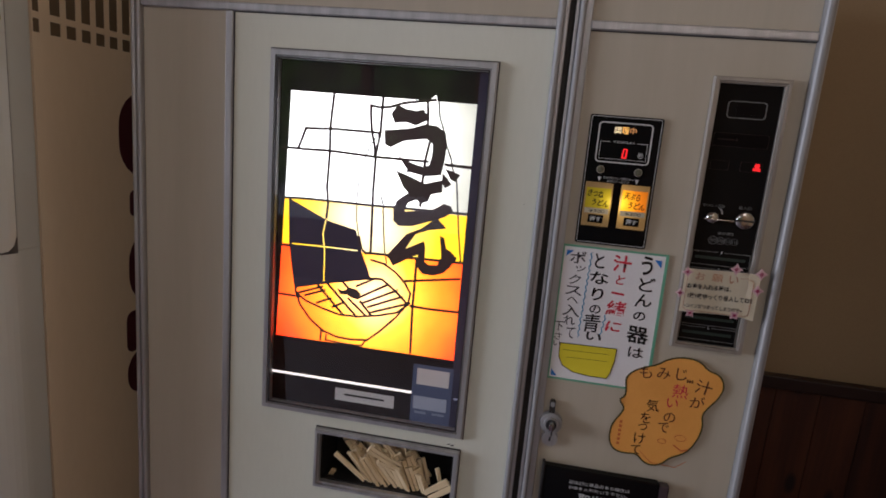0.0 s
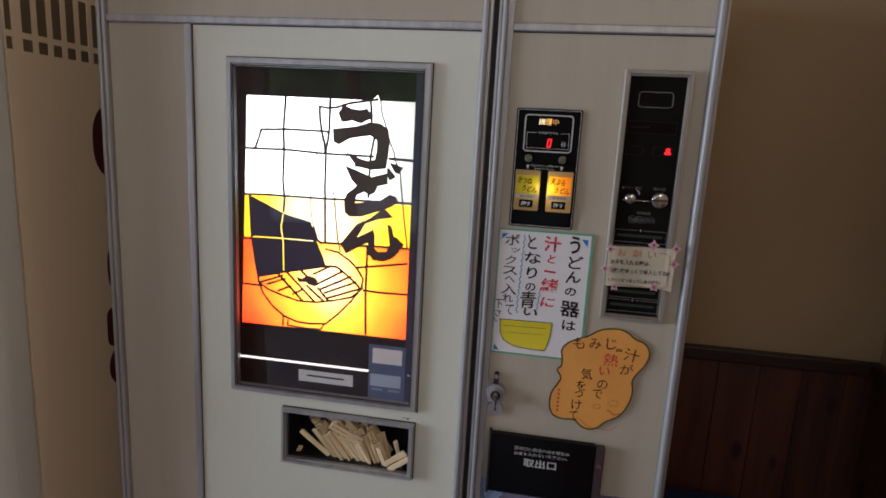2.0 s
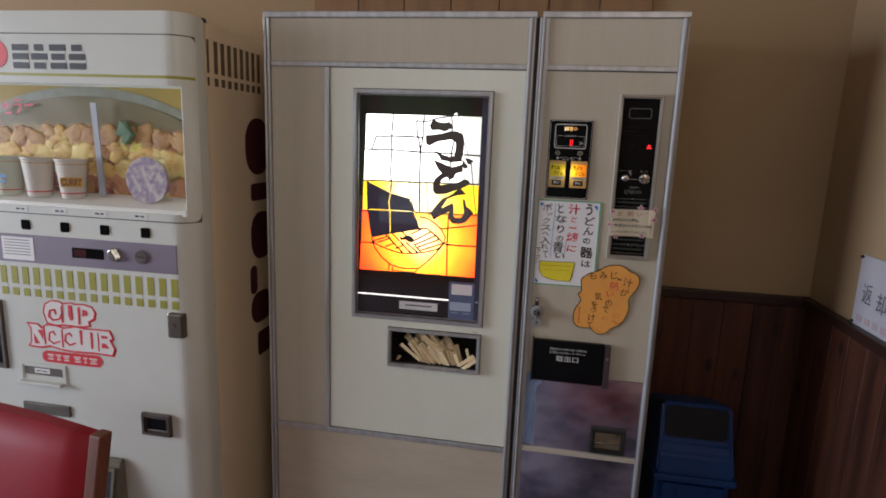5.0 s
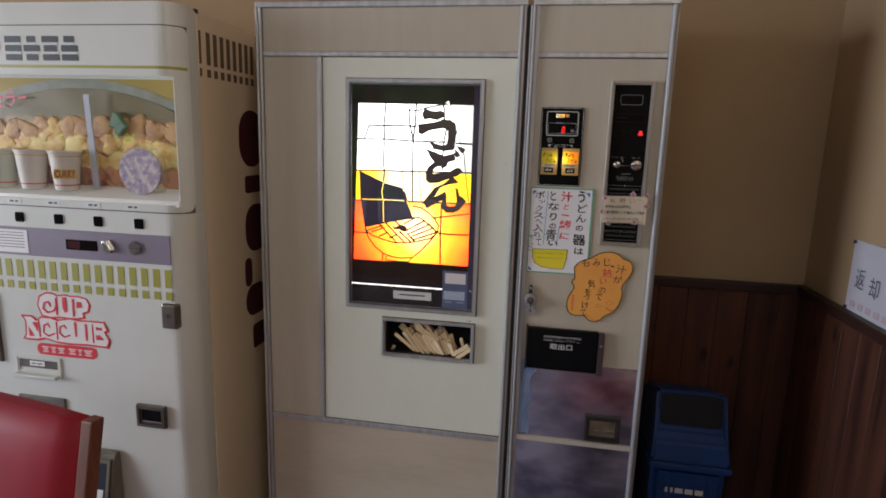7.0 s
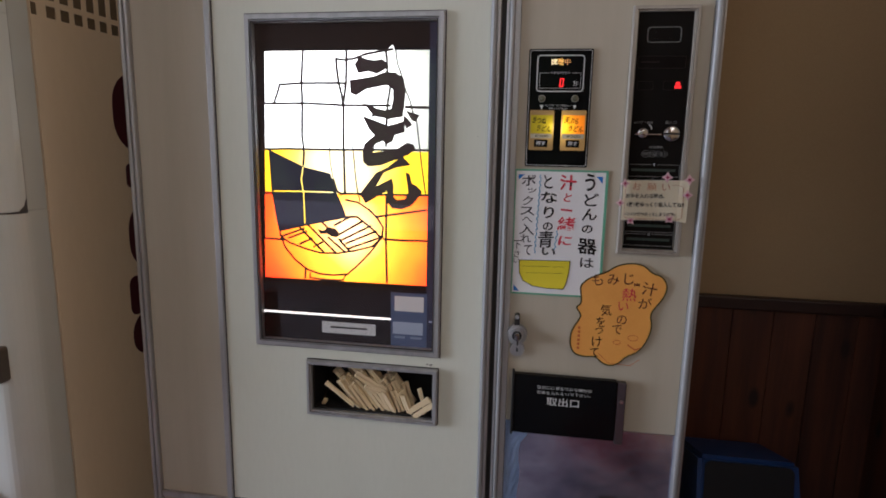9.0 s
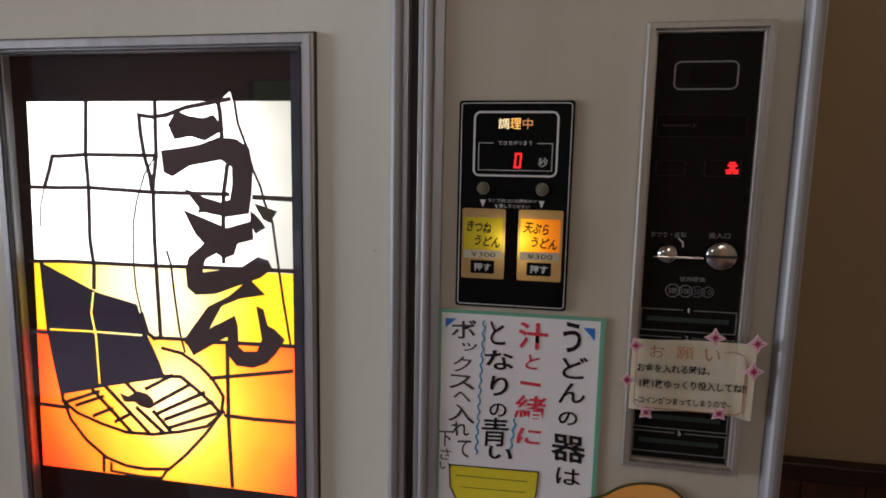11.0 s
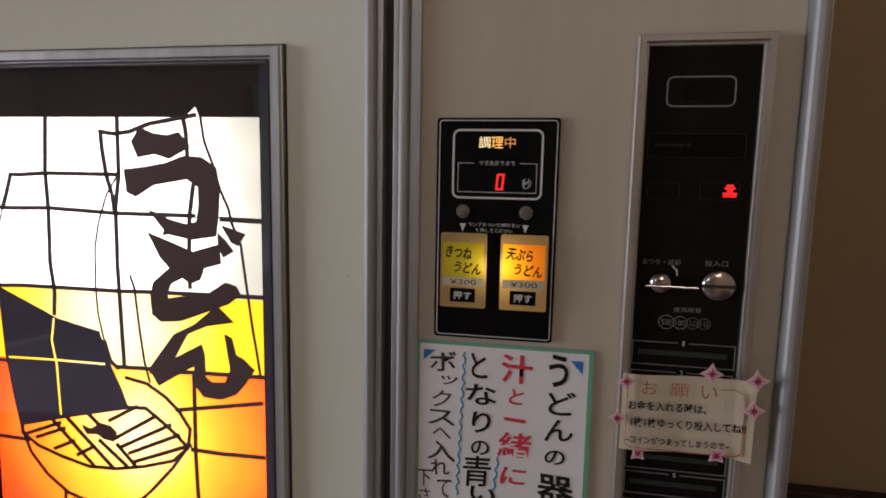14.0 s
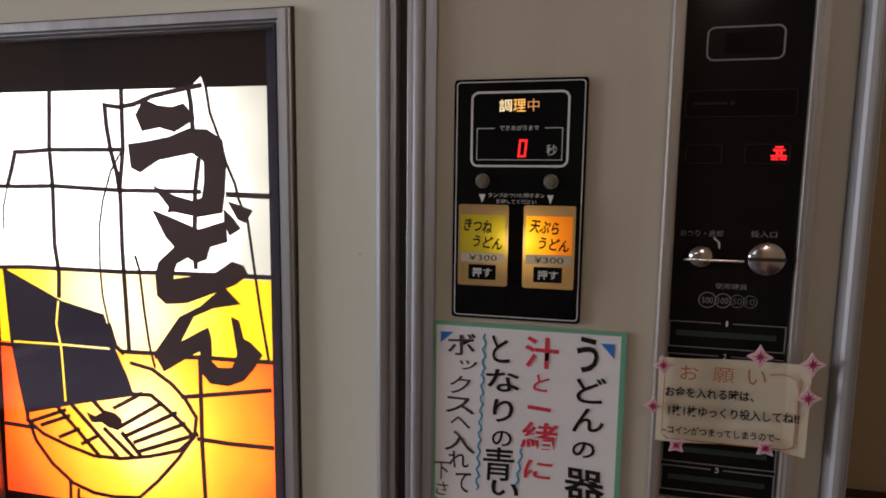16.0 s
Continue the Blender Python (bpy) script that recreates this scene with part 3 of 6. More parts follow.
part("seal", band([(-0.3611, 0.9414), (-0.1179, 0.9414), (-0.1179, 1.0466), (-0.3611, 1.0466)], 0.0014, -0.0012, 0.0012, closed=True), SEAL, slot, "thin dark rubber seal")
up("door_seam", box(-0.5205, -0.0436, -0.0008, 0.0012, 1.6935, 1.6948), SEAL)
up("door_seam", box(-0.5205, -0.0436, -0.0008, 0.0012, 0.7452, 0.7464), SEAL)
up("door_seam", box(0.0032, 0.2862, -0.0008, 0.0012, 1.6935, 1.6948), SEAL)
up("door_seam", box(-0.5208, -0.5196, -0.0008, 0.0012, 0.7466, 1.6933), SEAL)
# chips and scuffs in the enamel
for x0, x1, z, h_ in ((-0.1405, -0.1360, 1.0530, 0.0018), (-0.1345, -0.1290, 1.0520, 0.0024), (-0.0610, -0.0596, 1.4500, 0.0012)):
    part("paint_chip", plate([(x0, z - h_ / 2), (x1 - 0.0004, z - h_ * 0.3), (x1, z + h_ / 2), (x0 + 0.0005, z + h_ * 0.3)], 0.0004, 0.0012), DARK_GAP, door)
# order panel
panel = up("order_panel", plate(rounded(0.0172, 0.1155, 1.4040, 1.5850, 0.003), -0.003, 0.001), BLACK, label="glossy black order panel with lit buttons")
part("border_line", band(rounded(0.0195, 0.1132, 1.4063, 1.5828, 0.0025), 0.0007, -0.0034, -0.003, closed=True), PRINT_WHITE, panel)
part("display_frame", band(rounded(0.0310, 0.1020, 1.5212, 1.5752, 0.005), 0.0016, -0.0036, -0.003, closed=True), PRINT_WHITE, panel)
part("display_line", band([(0.048, 1.5490), (0.0350, 1.5490), (0.0350, 1.5258), (0.0980, 1.5258), (0.0980, 1.5490), (0.085, 1.5490)], 0.0005, -0.0034, -0.003), PRINT_WHITE, panel)
AMBER = material("lit_amber", (1.0, 0.50, 0.10), 0.4, emit=1.1)
AMBER_HOT = material("lit_amber_bright", (1.0, 0.78, 0.40), 0.4, emit=1.2)
AMBER_DIM = material("lit_amber_dim", (0.75, 0.32, 0.10), 0.4, emit=0.55)
RED_LIT = material("lit_red", (1.0, 0.02, 0.02), 0.4, emit=1.0)
lettering("調", 0.0560, 1.5655, 0.0092, 0.0090, -0.0036, AMBER_HOT, panel)
lettering("理", 0.0662, 1.5655, 0.0092, 0.0090, -0.0036, AMBER, panel)
lettering("中", 0.0765, 1.5655, 0.0084, 0.0090, -0.0036, AMBER_DIM, panel)
lettering("できあがりまで", 0.0665, 1.5493, 0.0290, 0.0037, -0.0036, PRINT_WHITE, panel)
part("digit", band([(0.0664, 1.5285), (0.0710, 1.5285), (0.0720, 1.5400), (0.0674, 1.5400)], 0.0015, -0.0036, -0.003, closed=True), RED_LIT, panel, "red lit figure")
lettering("秒", 0.0905, 1.5330, 0.0078, 0.0078, -0.0036, PRINT_WHITE, panel)
for cx in (0.0398, 0.0908):
    part("lamp_ring", disc(cx, 1.5100, 0.0053, -0.0048, -0.003, 24, r1=0.0055), material("lamp_ring_metal", (0.34, 0.33, 0.28), 0.3, 0.8), panel)
    part("lamp_lens", dome(cx, 1.5100, 0.0044, 0.003, -0.0046, n=20), material("lamp_lens", (0.13, 0.13, 0.09), 0.15), panel)
    part("arrow_mark", plate([(cx - 0.0025, 1.5000), (cx + 0.0025, 1.5000), (cx, 1.4935)], -0.0034, -0.003), PRINT_WHITE, panel)
lettering("ランプのついた押ボタン", 0.0655, 1.4995, 0.0420, 0.0034, -0.0036, PRINT_WHITE, panel)
lettering("を押してください", 0.0655, 1.4948, 0.0300, 0.0034, -0.0036, PRINT_WHITE, panel)
# glow of a lamp between the buttons, painted into the emission ramps
PRICE_LIGHT = backlit("lit_price_print", (0.0655, 0, 1.458), [(0.0, (1, 0.80, 0.42)), (0.4, (0.42, 0.32, 0.18)), (1, (0.25, 0.20, 0.13))], 0.045, 0.55)
BTN_L = backlit("button_light", (0.0602, 0, 1.464), [(0.0, (1, 0.80, 0.28)), (0.22, (0.85, 0.48, 0.10)), (0.42, (0.26, 0.145, 0.035)), (0.7, (0.115, 0.066, 0.022)), (1, (0.085, 0.048, 0.017))], 0.045, 1.25)
BTN_R = backlit("button_light", (0.0712, 0, 1.464), [(0.0, (1, 0.84, 0.32)), (0.26, (0.95, 0.54, 0.10)), (0.46, (0.36, 0.19, 0.042)), (0.75, (0.17, 0.09, 0.025)), (1, (0.12, 0.064, 0.019))], 0.045, 1.3)
CARD_L = backlit("yellow_print", (0.0602, 0, 1.466), [(0.0, (1, 0.86, 0.22)), (0.22, (0.95, 0.66, 0.04)), (0.38, (0.46, 0.30, 0.006)), (0.6, (0.20, 0.138, 0.003)), (1, (0.13, 0.092, 0.002))], 0.042, 1.15)
CARD_R = backlit("orange_print", (0.0712, 0, 1.466), [(0.0, (1, 0.90, 0.26)), (0.26, (1, 0.68, 0.02)), (0.45, (0.95, 0.37, 0.002)), (0.75, (0.56, 0.140, 0.001)), (1, (0.38, 0.085, 0.001))], 0.042, 1.4)
for m_ in (PRICE_LIGHT, BTN_L, BTN_R, CARD_L, CARD_R):
    m_.node_tree.nodes["Principled BSDF"].inputs["Base Color"].default_value = (0.03, 0.02, 0.008, 1)
    m_.node_tree.nodes["Principled BSDF"].inputs["Specular IOR Level"].default_value = 0.12
for cx, words, light, card in ((0.0413, "きつね", BTN_L, CARD_L), (0.0907, "天ぷら", BTN_R, CARD_R)):
    b = part("button", box(cx - 0.0190, cx + 0.0190, -0.0062, -0.002, 1.4300, 1.4922, 0.0015), light, panel, "lit order button")
    part("button_rim", band(rounded(cx - 0.0178, cx + 0.0178, 1.4315, 1.4908, 0.001, 2), 0.0016, -0.0076, -0.006, closed=True), light, b, "clear plastic rim")
    part("flavour_card", box(cx - 0.0170, cx + 0.0170, -0.0068, -0.006, 1.4560, 1.4845), card, b)
    part("price_card", box(cx - 0.0166, cx + 0.0166, -0.0067, -0.006, 1.4485, 1.4555), PRICE_LIGHT, b)
    lettering(words, cx - 0.0035, 1.4762, 0.0215, 0.0098, -0.0071, INK, b, -6, 0.028, slant=0.12)
    lettering("うどん", cx + 0.0040, 1.4638, 0.0225, 0.0094, -0.0071, INK, b, -6, 0.028, slant=0.12)
    lettering("¥300", cx + 0.0005, 1.4520, 0.0215, 0.0045, -0.0071, INK, b)
    part("push_plate", box(cx - 0.0105, cx + 0.0105, -0.0071, -0.006, 1.4350, 1.4466, 0.0005, seg=1), BLACK, b)
    lettering("押す", cx, 1.4408, 0.0150, 0.0070, -0.0074, PRINT_WHITE, b, 0, 0.015)
part("blank_cover", plate(rounded(0.0222, 0.0590, 1.4105, 1.4215, 0.001, 2), -0.0040, -0.003), BLACK, panel)
part("blank_cover", plate(rounded(0.0705, 0.1085, 1.4105, 1.4215, 0.001, 2), -0.0040, -0.003), BLACK, panel)

# coin panel
coin = up("coin_panel", frame_bars(0.1695, 0.2660, 1.2690, 1.6455, 0.0085, -0.009, 0.001), worn("dull_bronze_trim", (0.30, 0.275, 0.24), (0.40, 0.37, 0.33), (60, 60, 6), 0.5, 0.6, fine=8), label="black coin panel in an aluminium frame")
part("face", box(0.1665, 0.2460, -0.002, 0.001, 1.2775, 1.6350), BLACK, coin)
DIM_WINDOW = material("dim_window", (0.0045, 0.003, 0.003), 0.45)
DIM_WINDOW.node_tree.nodes["Principled BSDF"].inputs["Specular IOR Level"].default_value = 0.06
GREY_LINE = material("grey_print", (0.20, 0.20, 0.19), 0.5)
part("display_frame", band(rounded(0.1835, 0.2300, 1.5905, 1.6120, 0.0045), 0.0010, -0.0026, -0.002, closed=True), GREY_LINE, coin)
part("display", box(0.194, 0.2180, -0.0024, -0.0018, 1.5950, 1.6080), DIM_WINDOW, coin)
part("display", plate(rounded(0.1725, 0.2395, 1.5530, 1.5700, 0.002), -0.0024, -0.0018), DIM_WINDOW, coin)
FAINT = material("faint_brown_print", (0.030, 0.020, 0.017), 0.5)
FAINT.node_tree.nodes["Principled BSDF"].inputs["Specular IOR Level"].default_value = 0.1
for x0, x1, z0, z1 in ((0.1722, 0.2398, 1.5527, 1.5703), (0.1740, 0.1965, 1.5240, 1.5365), (0.2110, 0.2380, 1.5240, 1.5370)):
    part("window_edge", band(rounded(x0, x1, z0, z1, 0.0015, 2), 0.0005, -0.0027, -0.002, closed=True), FAINT, coin)
bars([(0.177, 0.198, 1.5618, 0.0016)], -0.0028, FAINT, coin)
part("arrow_mark", plate([(0.2000, 1.5640), (0.2000, 1.5596), (0.2032, 1.5618)], -0.0028, -0.0024), FAINT, coin)
lit = plate([(0.2290, 1.5356), (0.2338, 1.5356), (0.2338, 1.5342), (0.2290, 1.5342)], -0.0028, -0.002)
for x0, x1, z0, z1 in ((0.2278, 0.2350, 1.5322, 1.5336), (0.2296, 0.2310, 1.5296, 1.5322), (0.2320, 0.2334, 1.5296, 1.5322), (0.2266, 0.2362, 1.5282, 1.5296), (0.2270, 0.2312, 1.5262, 1.5276), (0.2322, 0.2360, 1.5262, 1.5276)):
    plate([(x0, z1), (x1, z1), (x1, z0), (x0, z0)], -0.0028, -0.002, lit)
part("sold_out_light", lit, RED_LIT, coin, "small red lit sign")
lettering("おつり・返却", 0.1885, 1.4785, 0.0270, 0.0045, -0.0026, GREY_LINE, coin)
lettering("投入口", 0.2275, 1.4790, 0.0160, 0.0045, -0.0026, GREY_LINE, coin)
lettering("使用硬貨", 0.2095, 1.4415, 0.0200, 0.0040, -0.0026, GREY_LINE, coin)
part("knob_base", dome(0.1880, 1.4625, 0.0085, 0.009, -0.002), CHROME, coin, "chrome return knob", True)
part("return_lever", box(0.1765, 0.2145, -0.012, -0.008, 1.4595, 1.4615, 0.0008), CHROME, coin, "slim chrome return lever")
part("arrow_mark", band([(0.1965, 1.4755), (0.2000, 1.4725), (0.2005, 1.4680)], 0.0010, -0.0026, -0.002), PRINT_WHITE, coin)
part("coin_slot", dome(0.2295, 1.4620, 0.0122, 0.006, -0.002), CHROME, coin, "round chrome coin slot", True)
part("slot_gap", box(0.2180, 0.2410, -0.0084, -0.004, 1.4608, 1.4632), DARK_GAP, bpy.data.objects["coin_slot"])
for cx, r, words, mat in ((0.1950, 0.0055, "500", GREY_LINE), (0.2050, 0.0050, "100", GREY_LINE), (0.2140, 0.0045, "50", PRINT_DIM), (0.2222, 0.0043, "10", PRINT_DIM)):
    part("coin_mark", band([(cx + r * math.cos(radians(a)), 1.4310 + r * math.sin(radians(a))) for a in range(0, 360, 18)], 0.0005, -0.0025, -0.002, closed=True), mat, coin)
    lettering(words, cx, 1.4310, r * 1.3, 0.0045, -0.0026, mat, coin)
for z0, n in ((1.3960, "1"), (1.3720, "2"), (1.3050, "4"), (1.2830, "5")):
    part("slot_outline", band([(0.2045, z0 + 0.0185), (0.1715, z0 + 0.0185), (0.1715, z0), (0.2455, z0), (0.2455, z0 + 0.0185), (0.2125, z0 + 0.0185)], 0.0006, -0.0025, -0.002), GREY_LINE, coin)
    lettering(n, 0.2085, z0 + 0.0185, 0.0013 if n == "1" else 0.0025, 0.0038, -0.0026, PRINT_WHITE, coin)
    bars([(0.176, 0.240, z0 + 0.010, 0.004)], -0.0024, material("faint_green_print", (0.012, 0.025, 0.018), 0.5), coin)

for ob in coin.children_recursive:
    for v in ob.data.vertices:
        v.co.x = 0.1790 + (v.co.x - 0.1715) * 1.03 + (0.0015 if v.co.z > 1.52 and v.co.x > 0.17 else 0.0)
        v.co.z += -0.0035 if 1.36 < v.co.z < 1.52 else 0.0030 if v.co.z > 1.54 else 0.0

# lock
lock = up("lock", disc(0.0170, 1.1220, 0.0165, -0.010, 0.001, 32, r1=0.0170), ROD, label="round door lock with a key cylinder")
part("lock_ring", disc(0.0170, 1.1220, 0.0100, -0.014, -0.009, 28, r1=0.0115), TRIM, lock)
part("lock_core", disc(0.0170, 1.1220, 0.0080, -0.017, -0.013, 24), BLACK_MAT, lock)
part("lock_knob", box(0.0135, 0.0215, -0.026, -0.016, 1.1150, 1.1290, 0.003), CHROME, lock)
part("lock_key", box(0.0175, 0.0200, -0.026, -0.016, 1.1085, 1.1155, 0.0008), DARK_GAP, lock)
part("key_cylinder", disc(0.0180, 1.0950, 0.0120, -0.007, 0.001, 28, r1=0.0128), TRIM, lock)
part("keyhole", box(0.0165, 0.0195, -0.0078, -0.0065, 1.0915, 1.0985, 0.0008), BLACK_MAT, lock)
part("latch_pin", plate(rounded(0.0120, 0.0205, 1.1360, 1.1580, 0.004), -0.008, 0.001), DARK_GAP, lock)
part("latch_pin", disc(0.0162, 1.1530, 0.0035, -0.011, -0.007, 16), ROD, lock)

# take-out door and steel sheets below it
STEEL_SHEET = up("steel_panel", box(0.002, 0.2870, 0.001, 0.013, 0.759, 0.9615, 0.001, seg=1), STEEL, label="scuffed reflective stainless sheet, mottled blue for its reflections")
up("steel_panel", box(0.002, 0.2870, 0.001, 0.013, 0.05, 0.747, 0.001, seg=1), STEEL, label="scuffed reflective stainless sheet, mottled blue for its reflections")
up("trim_strip", box(0.0025, 0.2862, -0.005, 0.012, 0.7465, 0.7595, 0.002), material("yellowed_strip", (0.50, 0.46, 0.38), 0.4), label="yellowed plastic strip")
# crumpled film along the steel's edge; its pale blue paints in a window's glare
foil = bmesh.new()
rows_ = []
frnd = random.Random(3)
for j in range(16):
    z = 0.765 + 0.198 * j / 15
    rows_.append([foil.verts.new((0.0035 + (0.026 + 0.002 * math.sin(j * 1.1) + 0.010 * (j > 12)) * i / 5, 0.0000 - 0.0022 * frnd.random() * (i > 0), z + 0.002 * frnd.random())) for i in range(6)])
for a, b in zip(rows_, rows_[1:]):
    for i in range(5):
        foil.faces.new((a[i], a[i + 1], b[i + 1], b[i]))
bmesh.ops.solidify(foil, geom=foil.faces[:], thickness=0.0006)
part("film_edge", foil, worn("blue_glare_film", (0.26, 0.36, 0.58), (0.48, 0.60, 0.82), (30, 30, 12), 0.30, bump=0.3), STEEL_SHEET, "crumpled film along the edge, its pale blue painted as window glare")
outlet = up("takeout_door", box(0.0140, 0.1860, -0.014, 0.001, 0.9480, 1.0540, 0.002), BLACK, label="black take-out flap with white lettering")
part("door_frame", box(0.1865, 0.2010, -0.013, 0.001, 0.9420, 1.0520, 0.002), material("smoky_plastic", (0.06, 0.045, 0.05), 0.15), outlet, "smoky plastic edge")
part("screw", disc(0.1935, 1.0200, 0.0035, -0.0155, -0.012, 14), CHROME, outlet)
part("hinge", box(0.0120, 0.0160, -0.016, -0.004, 0.9450, 1.0600, 0.001, seg=1), BLACK_MAT, outlet)
lettering("取出口に商品のある場合は", 0.1000, 1.0345, 0.0900, 0.0060, -0.0145, PRINT_WHITE, outlet)
lettering("お金を入れないで下さい。", 0.0990, 1.0255, 0.0880, 0.0060, -0.0145, PRINT_WHITE, outlet)
lettering("取出口", 0.0985, 1.0100, 0.0540, 0.0150, -0.0145, PRINT_WHITE, outlet, 0, 0.012)
cup = up("change_cup", frame_bars(0.1705, 0.2570, 0.7655, 0.8330, 0.012, -0.010, 0.003), BLACK_MAT, label="black change cup with a bright pocket")
part("pocket", box(0.1820, 0.2455, -0.0015, 0.0005, 0.7770, 0.8210), worn("brass_pocket", (0.16, 0.13, 0.08), (0.34, 0.30, 0.20), (30, 30, 30), 0.3, 0.6), cup, "dull brass pocket")
part("flap", box(0.1850, 0.2430, -0.005, -0.002, 0.7900, 0.7960, 0.001), CHROME, cup)


# ---------------------------------------------------------------- paper notes and chopsticks on the udon machine
SOFT_INK = material("soft_black_marker", (0.035, 0.032, 0.038), 0.6)
GREEN_EDGE = material("green_tape", (0.14, 0.38, 0.25), 0.6)
RED_INK = material("red_marker", (0.62, 0.03, 0.06), 0.6)
BLUE_INK = material("blue_marker", (0.03, 0.28, 0.50), 0.6)
YELLOW_PAPER = worn("yellow_paper", (0.68, 0.58, 0.01), (0.78, 0.66, 0.02), (6, 6, 30), 0.7)
ORANGE_PAPER = worn("orange_paper", (0.72, 0.32, 0.055), (0.82, 0.39, 0.075), (9, 9, 9), 0.7)
rnd_ink = random.Random(8)
sign = thing("paper_sign", "white handwritten paper sign with green edge and yellow bowl", "sign", (0.073, -0.001, 1.19))


def loose(owner, name, bm, mat, label=""):
    ob = part(name, bm, mat, owner, label)
    ob.matrix_parent_inverse = Matrix.Translation(-owner.location)
    return ob


SG = loose(sign, "sheet", box(0.0, 0.147, -0.0012, -0.0002, 1.192, 1.399), PAPER)
part("edge_tape", band([(0.001, 1.193), (0.146, 1.193), (0.146, 1.398), (0.001, 1.398)], 0.003, -0.0018, -0.0011, closed=True), GREEN_EDGE, SG, "green tape edge")
part("edge_tape", box(0.1435, 0.1475, -0.0020, -0.0011, 1.22, 1.3985), GREEN_EDGE, SG)
for pts in ([(0.006, 1.391), (0.016, 1.391), (0.006, 1.382)], [(0.139, 1.390), (0.129, 1.390), (0.139, 1.379)], [(0.005, 1.197), (0.014, 1.197), (0.005, 1.207)]):
    part("corner_mark", plate(pts, -0.0017, -0.0011), material("blue_corner", (0.02, 0.17, 0.55), 0.6), SG)
for ch, cx, cz, w, h, ink in (
        ("う", 0.1195, 1.3805, 0.0165, 0.0280, INK), ("ど", 0.1235, 1.3530, 0.0225, 0.0205, INK), ("ん", 0.1215, 1.3295, 0.0240, 0.0190, INK), ("の", 0.1195, 1.3055, 0.0170, 0.0130, INK),
        ("器", 0.1215, 1.2770, 0.0310, 0.0255, INK), ("は", 0.1225, 1.2500, 0.0220, 0.0160, INK),
        ("汁", 0.0855, 1.3795, 0.0260, 0.0245, RED_INK), ("と", 0.0860, 1.3555, 0.0120, 0.0135, RED_INK), ("一", 0.0850, 1.3350, 0.0180, 0.0030, RED_INK), ("緒", 0.0855, 1.3130, 0.0290, 0.0220, RED_INK), ("に", 0.0855, 1.2850, 0.0220, 0.0155, RED_INK),
        ("と", 0.0540, 1.3800, 0.0145, 0.0220, INK), ("な", 0.0560, 1.3550, 0.0260, 0.0185, INK), ("り", 0.0570, 1.3305, 0.0165, 0.0190, INK), ("の", 0.0565, 1.3075, 0.0160, 0.0130, INK), ("青", 0.0545, 1.2860, 0.0250, 0.0280, INK), ("い", 0.0600, 1.2655, 0.0220, 0.0125, INK),
        ("ボ", 0.0230, 1.3815, 0.0235, 0.0175, SOFT_INK), ("ッ", 0.0285, 1.3650, 0.0145, 0.0080, SOFT_INK), ("ク", 0.0225, 1.3485, 0.0170, 0.0150, SOFT_INK), ("ス", 0.0225, 1.3315, 0.0240, 0.0135, SOFT_INK), ("へ", 0.0230, 1.3175, 0.0165, 0.0090, SOFT_INK), ("入", 0.0230, 1.3010, 0.0250, 0.0175, SOFT_INK), ("れ", 0.0220, 1.2860, 0.0165, 0.0140, SOFT_INK), ("て", 0.0260, 1.2670, 0.0130, 0.0170, SOFT_INK),
        ("下", 0.0085, 1.2750, 0.0125, 0.0150, SOFT_INK), ("さ", 0.0085, 1.2595, 0.0100, 0.0115, SOFT_INK), ("い", 0.0085, 1.2480, 0.0110, 0.0075, SOFT_INK)):
    lettering(ch, cx, cz, w, h, -0.0018, ink, SG, rnd_ink.uniform(-5, 4), rnd_ink.uniform(0.010, 0.022) if ink is not SOFT_INK else rnd_ink.uniform(0.004, 0.012), slant=rnd_ink.uniform(-0.12, 0.16))
for x0, z0, z1 in ((0.0415, 1.262, 1.392), (0.0725, 1.262, 1.302)):
    n = int((z1 - z0) / 0.003)
    part("wavy_line", band([(x0 - 0.006 * (1 - i / n) * 0.7 + 0.0013 * math.sin(i * 1.9), z0 + i * 0.003) for i in range(n + 1)], 0.0013, -0.0017, -0.0011), BLUE_INK, SG)
SIGN_SHIFT = 0.0025
bowl_pts = [(0.0125, 1.2495), (0.0955, 1.2515), (0.0945, 1.232), (0.0905, 1.213), (0.0865, 1.2035), (0.060, 1.2035), (0.036, 1.2065), (0.020, 1.215), (0.0135, 1.228)]
part("bowl_drawing", plate(bowl_pts, -0.0017, -0.0011), YELLOW_PAPER, SG, "cut-out yellow bowl")
part("bowl_outline", band(bowl_pts, 0.0010, -0.0022, -0.0016, closed=True), INK, SG)
part("bowl_line", band([(0.019, 1.2395), (0.086, 1.2410)], 0.0005, -0.0020, -0.0016), INK, SG)
part("bowl_line", band([(0.024, 1.2285), (0.084, 1.2300)], 0.0004, -0.0020, -0.0016), INK, SG)

for ob in (SG, *SG.children):
    for v in ob.data.vertices:
        v.co.x += SIGN_SHIFT

cloud = thing("paper_sign", "orange cloud-shaped handwritten paper warning", "sign", (0.18, -0.001, 1.08))
knobs = [(117, 161), (128, 173), (143, 181), (158, 186), (170, 196), (186, 202), (204, 203), (218, 199), (229, 188), (243, 185), (252, 175), (254, 162), (248, 146), (236, 130), (231, 118), (235, 103),
         (233, 86), (225, 66), (214, 53), (197, 45), (188, 33), (174, 27), (160, 31), (149, 43), (132, 40), (116, 43), (108, 54), (106, 69), (108, 86), (119, 104), (122, 113), (112, 125), (121, 131), (120, 146)]
cloud_pts = [(a / 1000 - 0.001, 1.05 + b / 1000) for a, b in knobs]
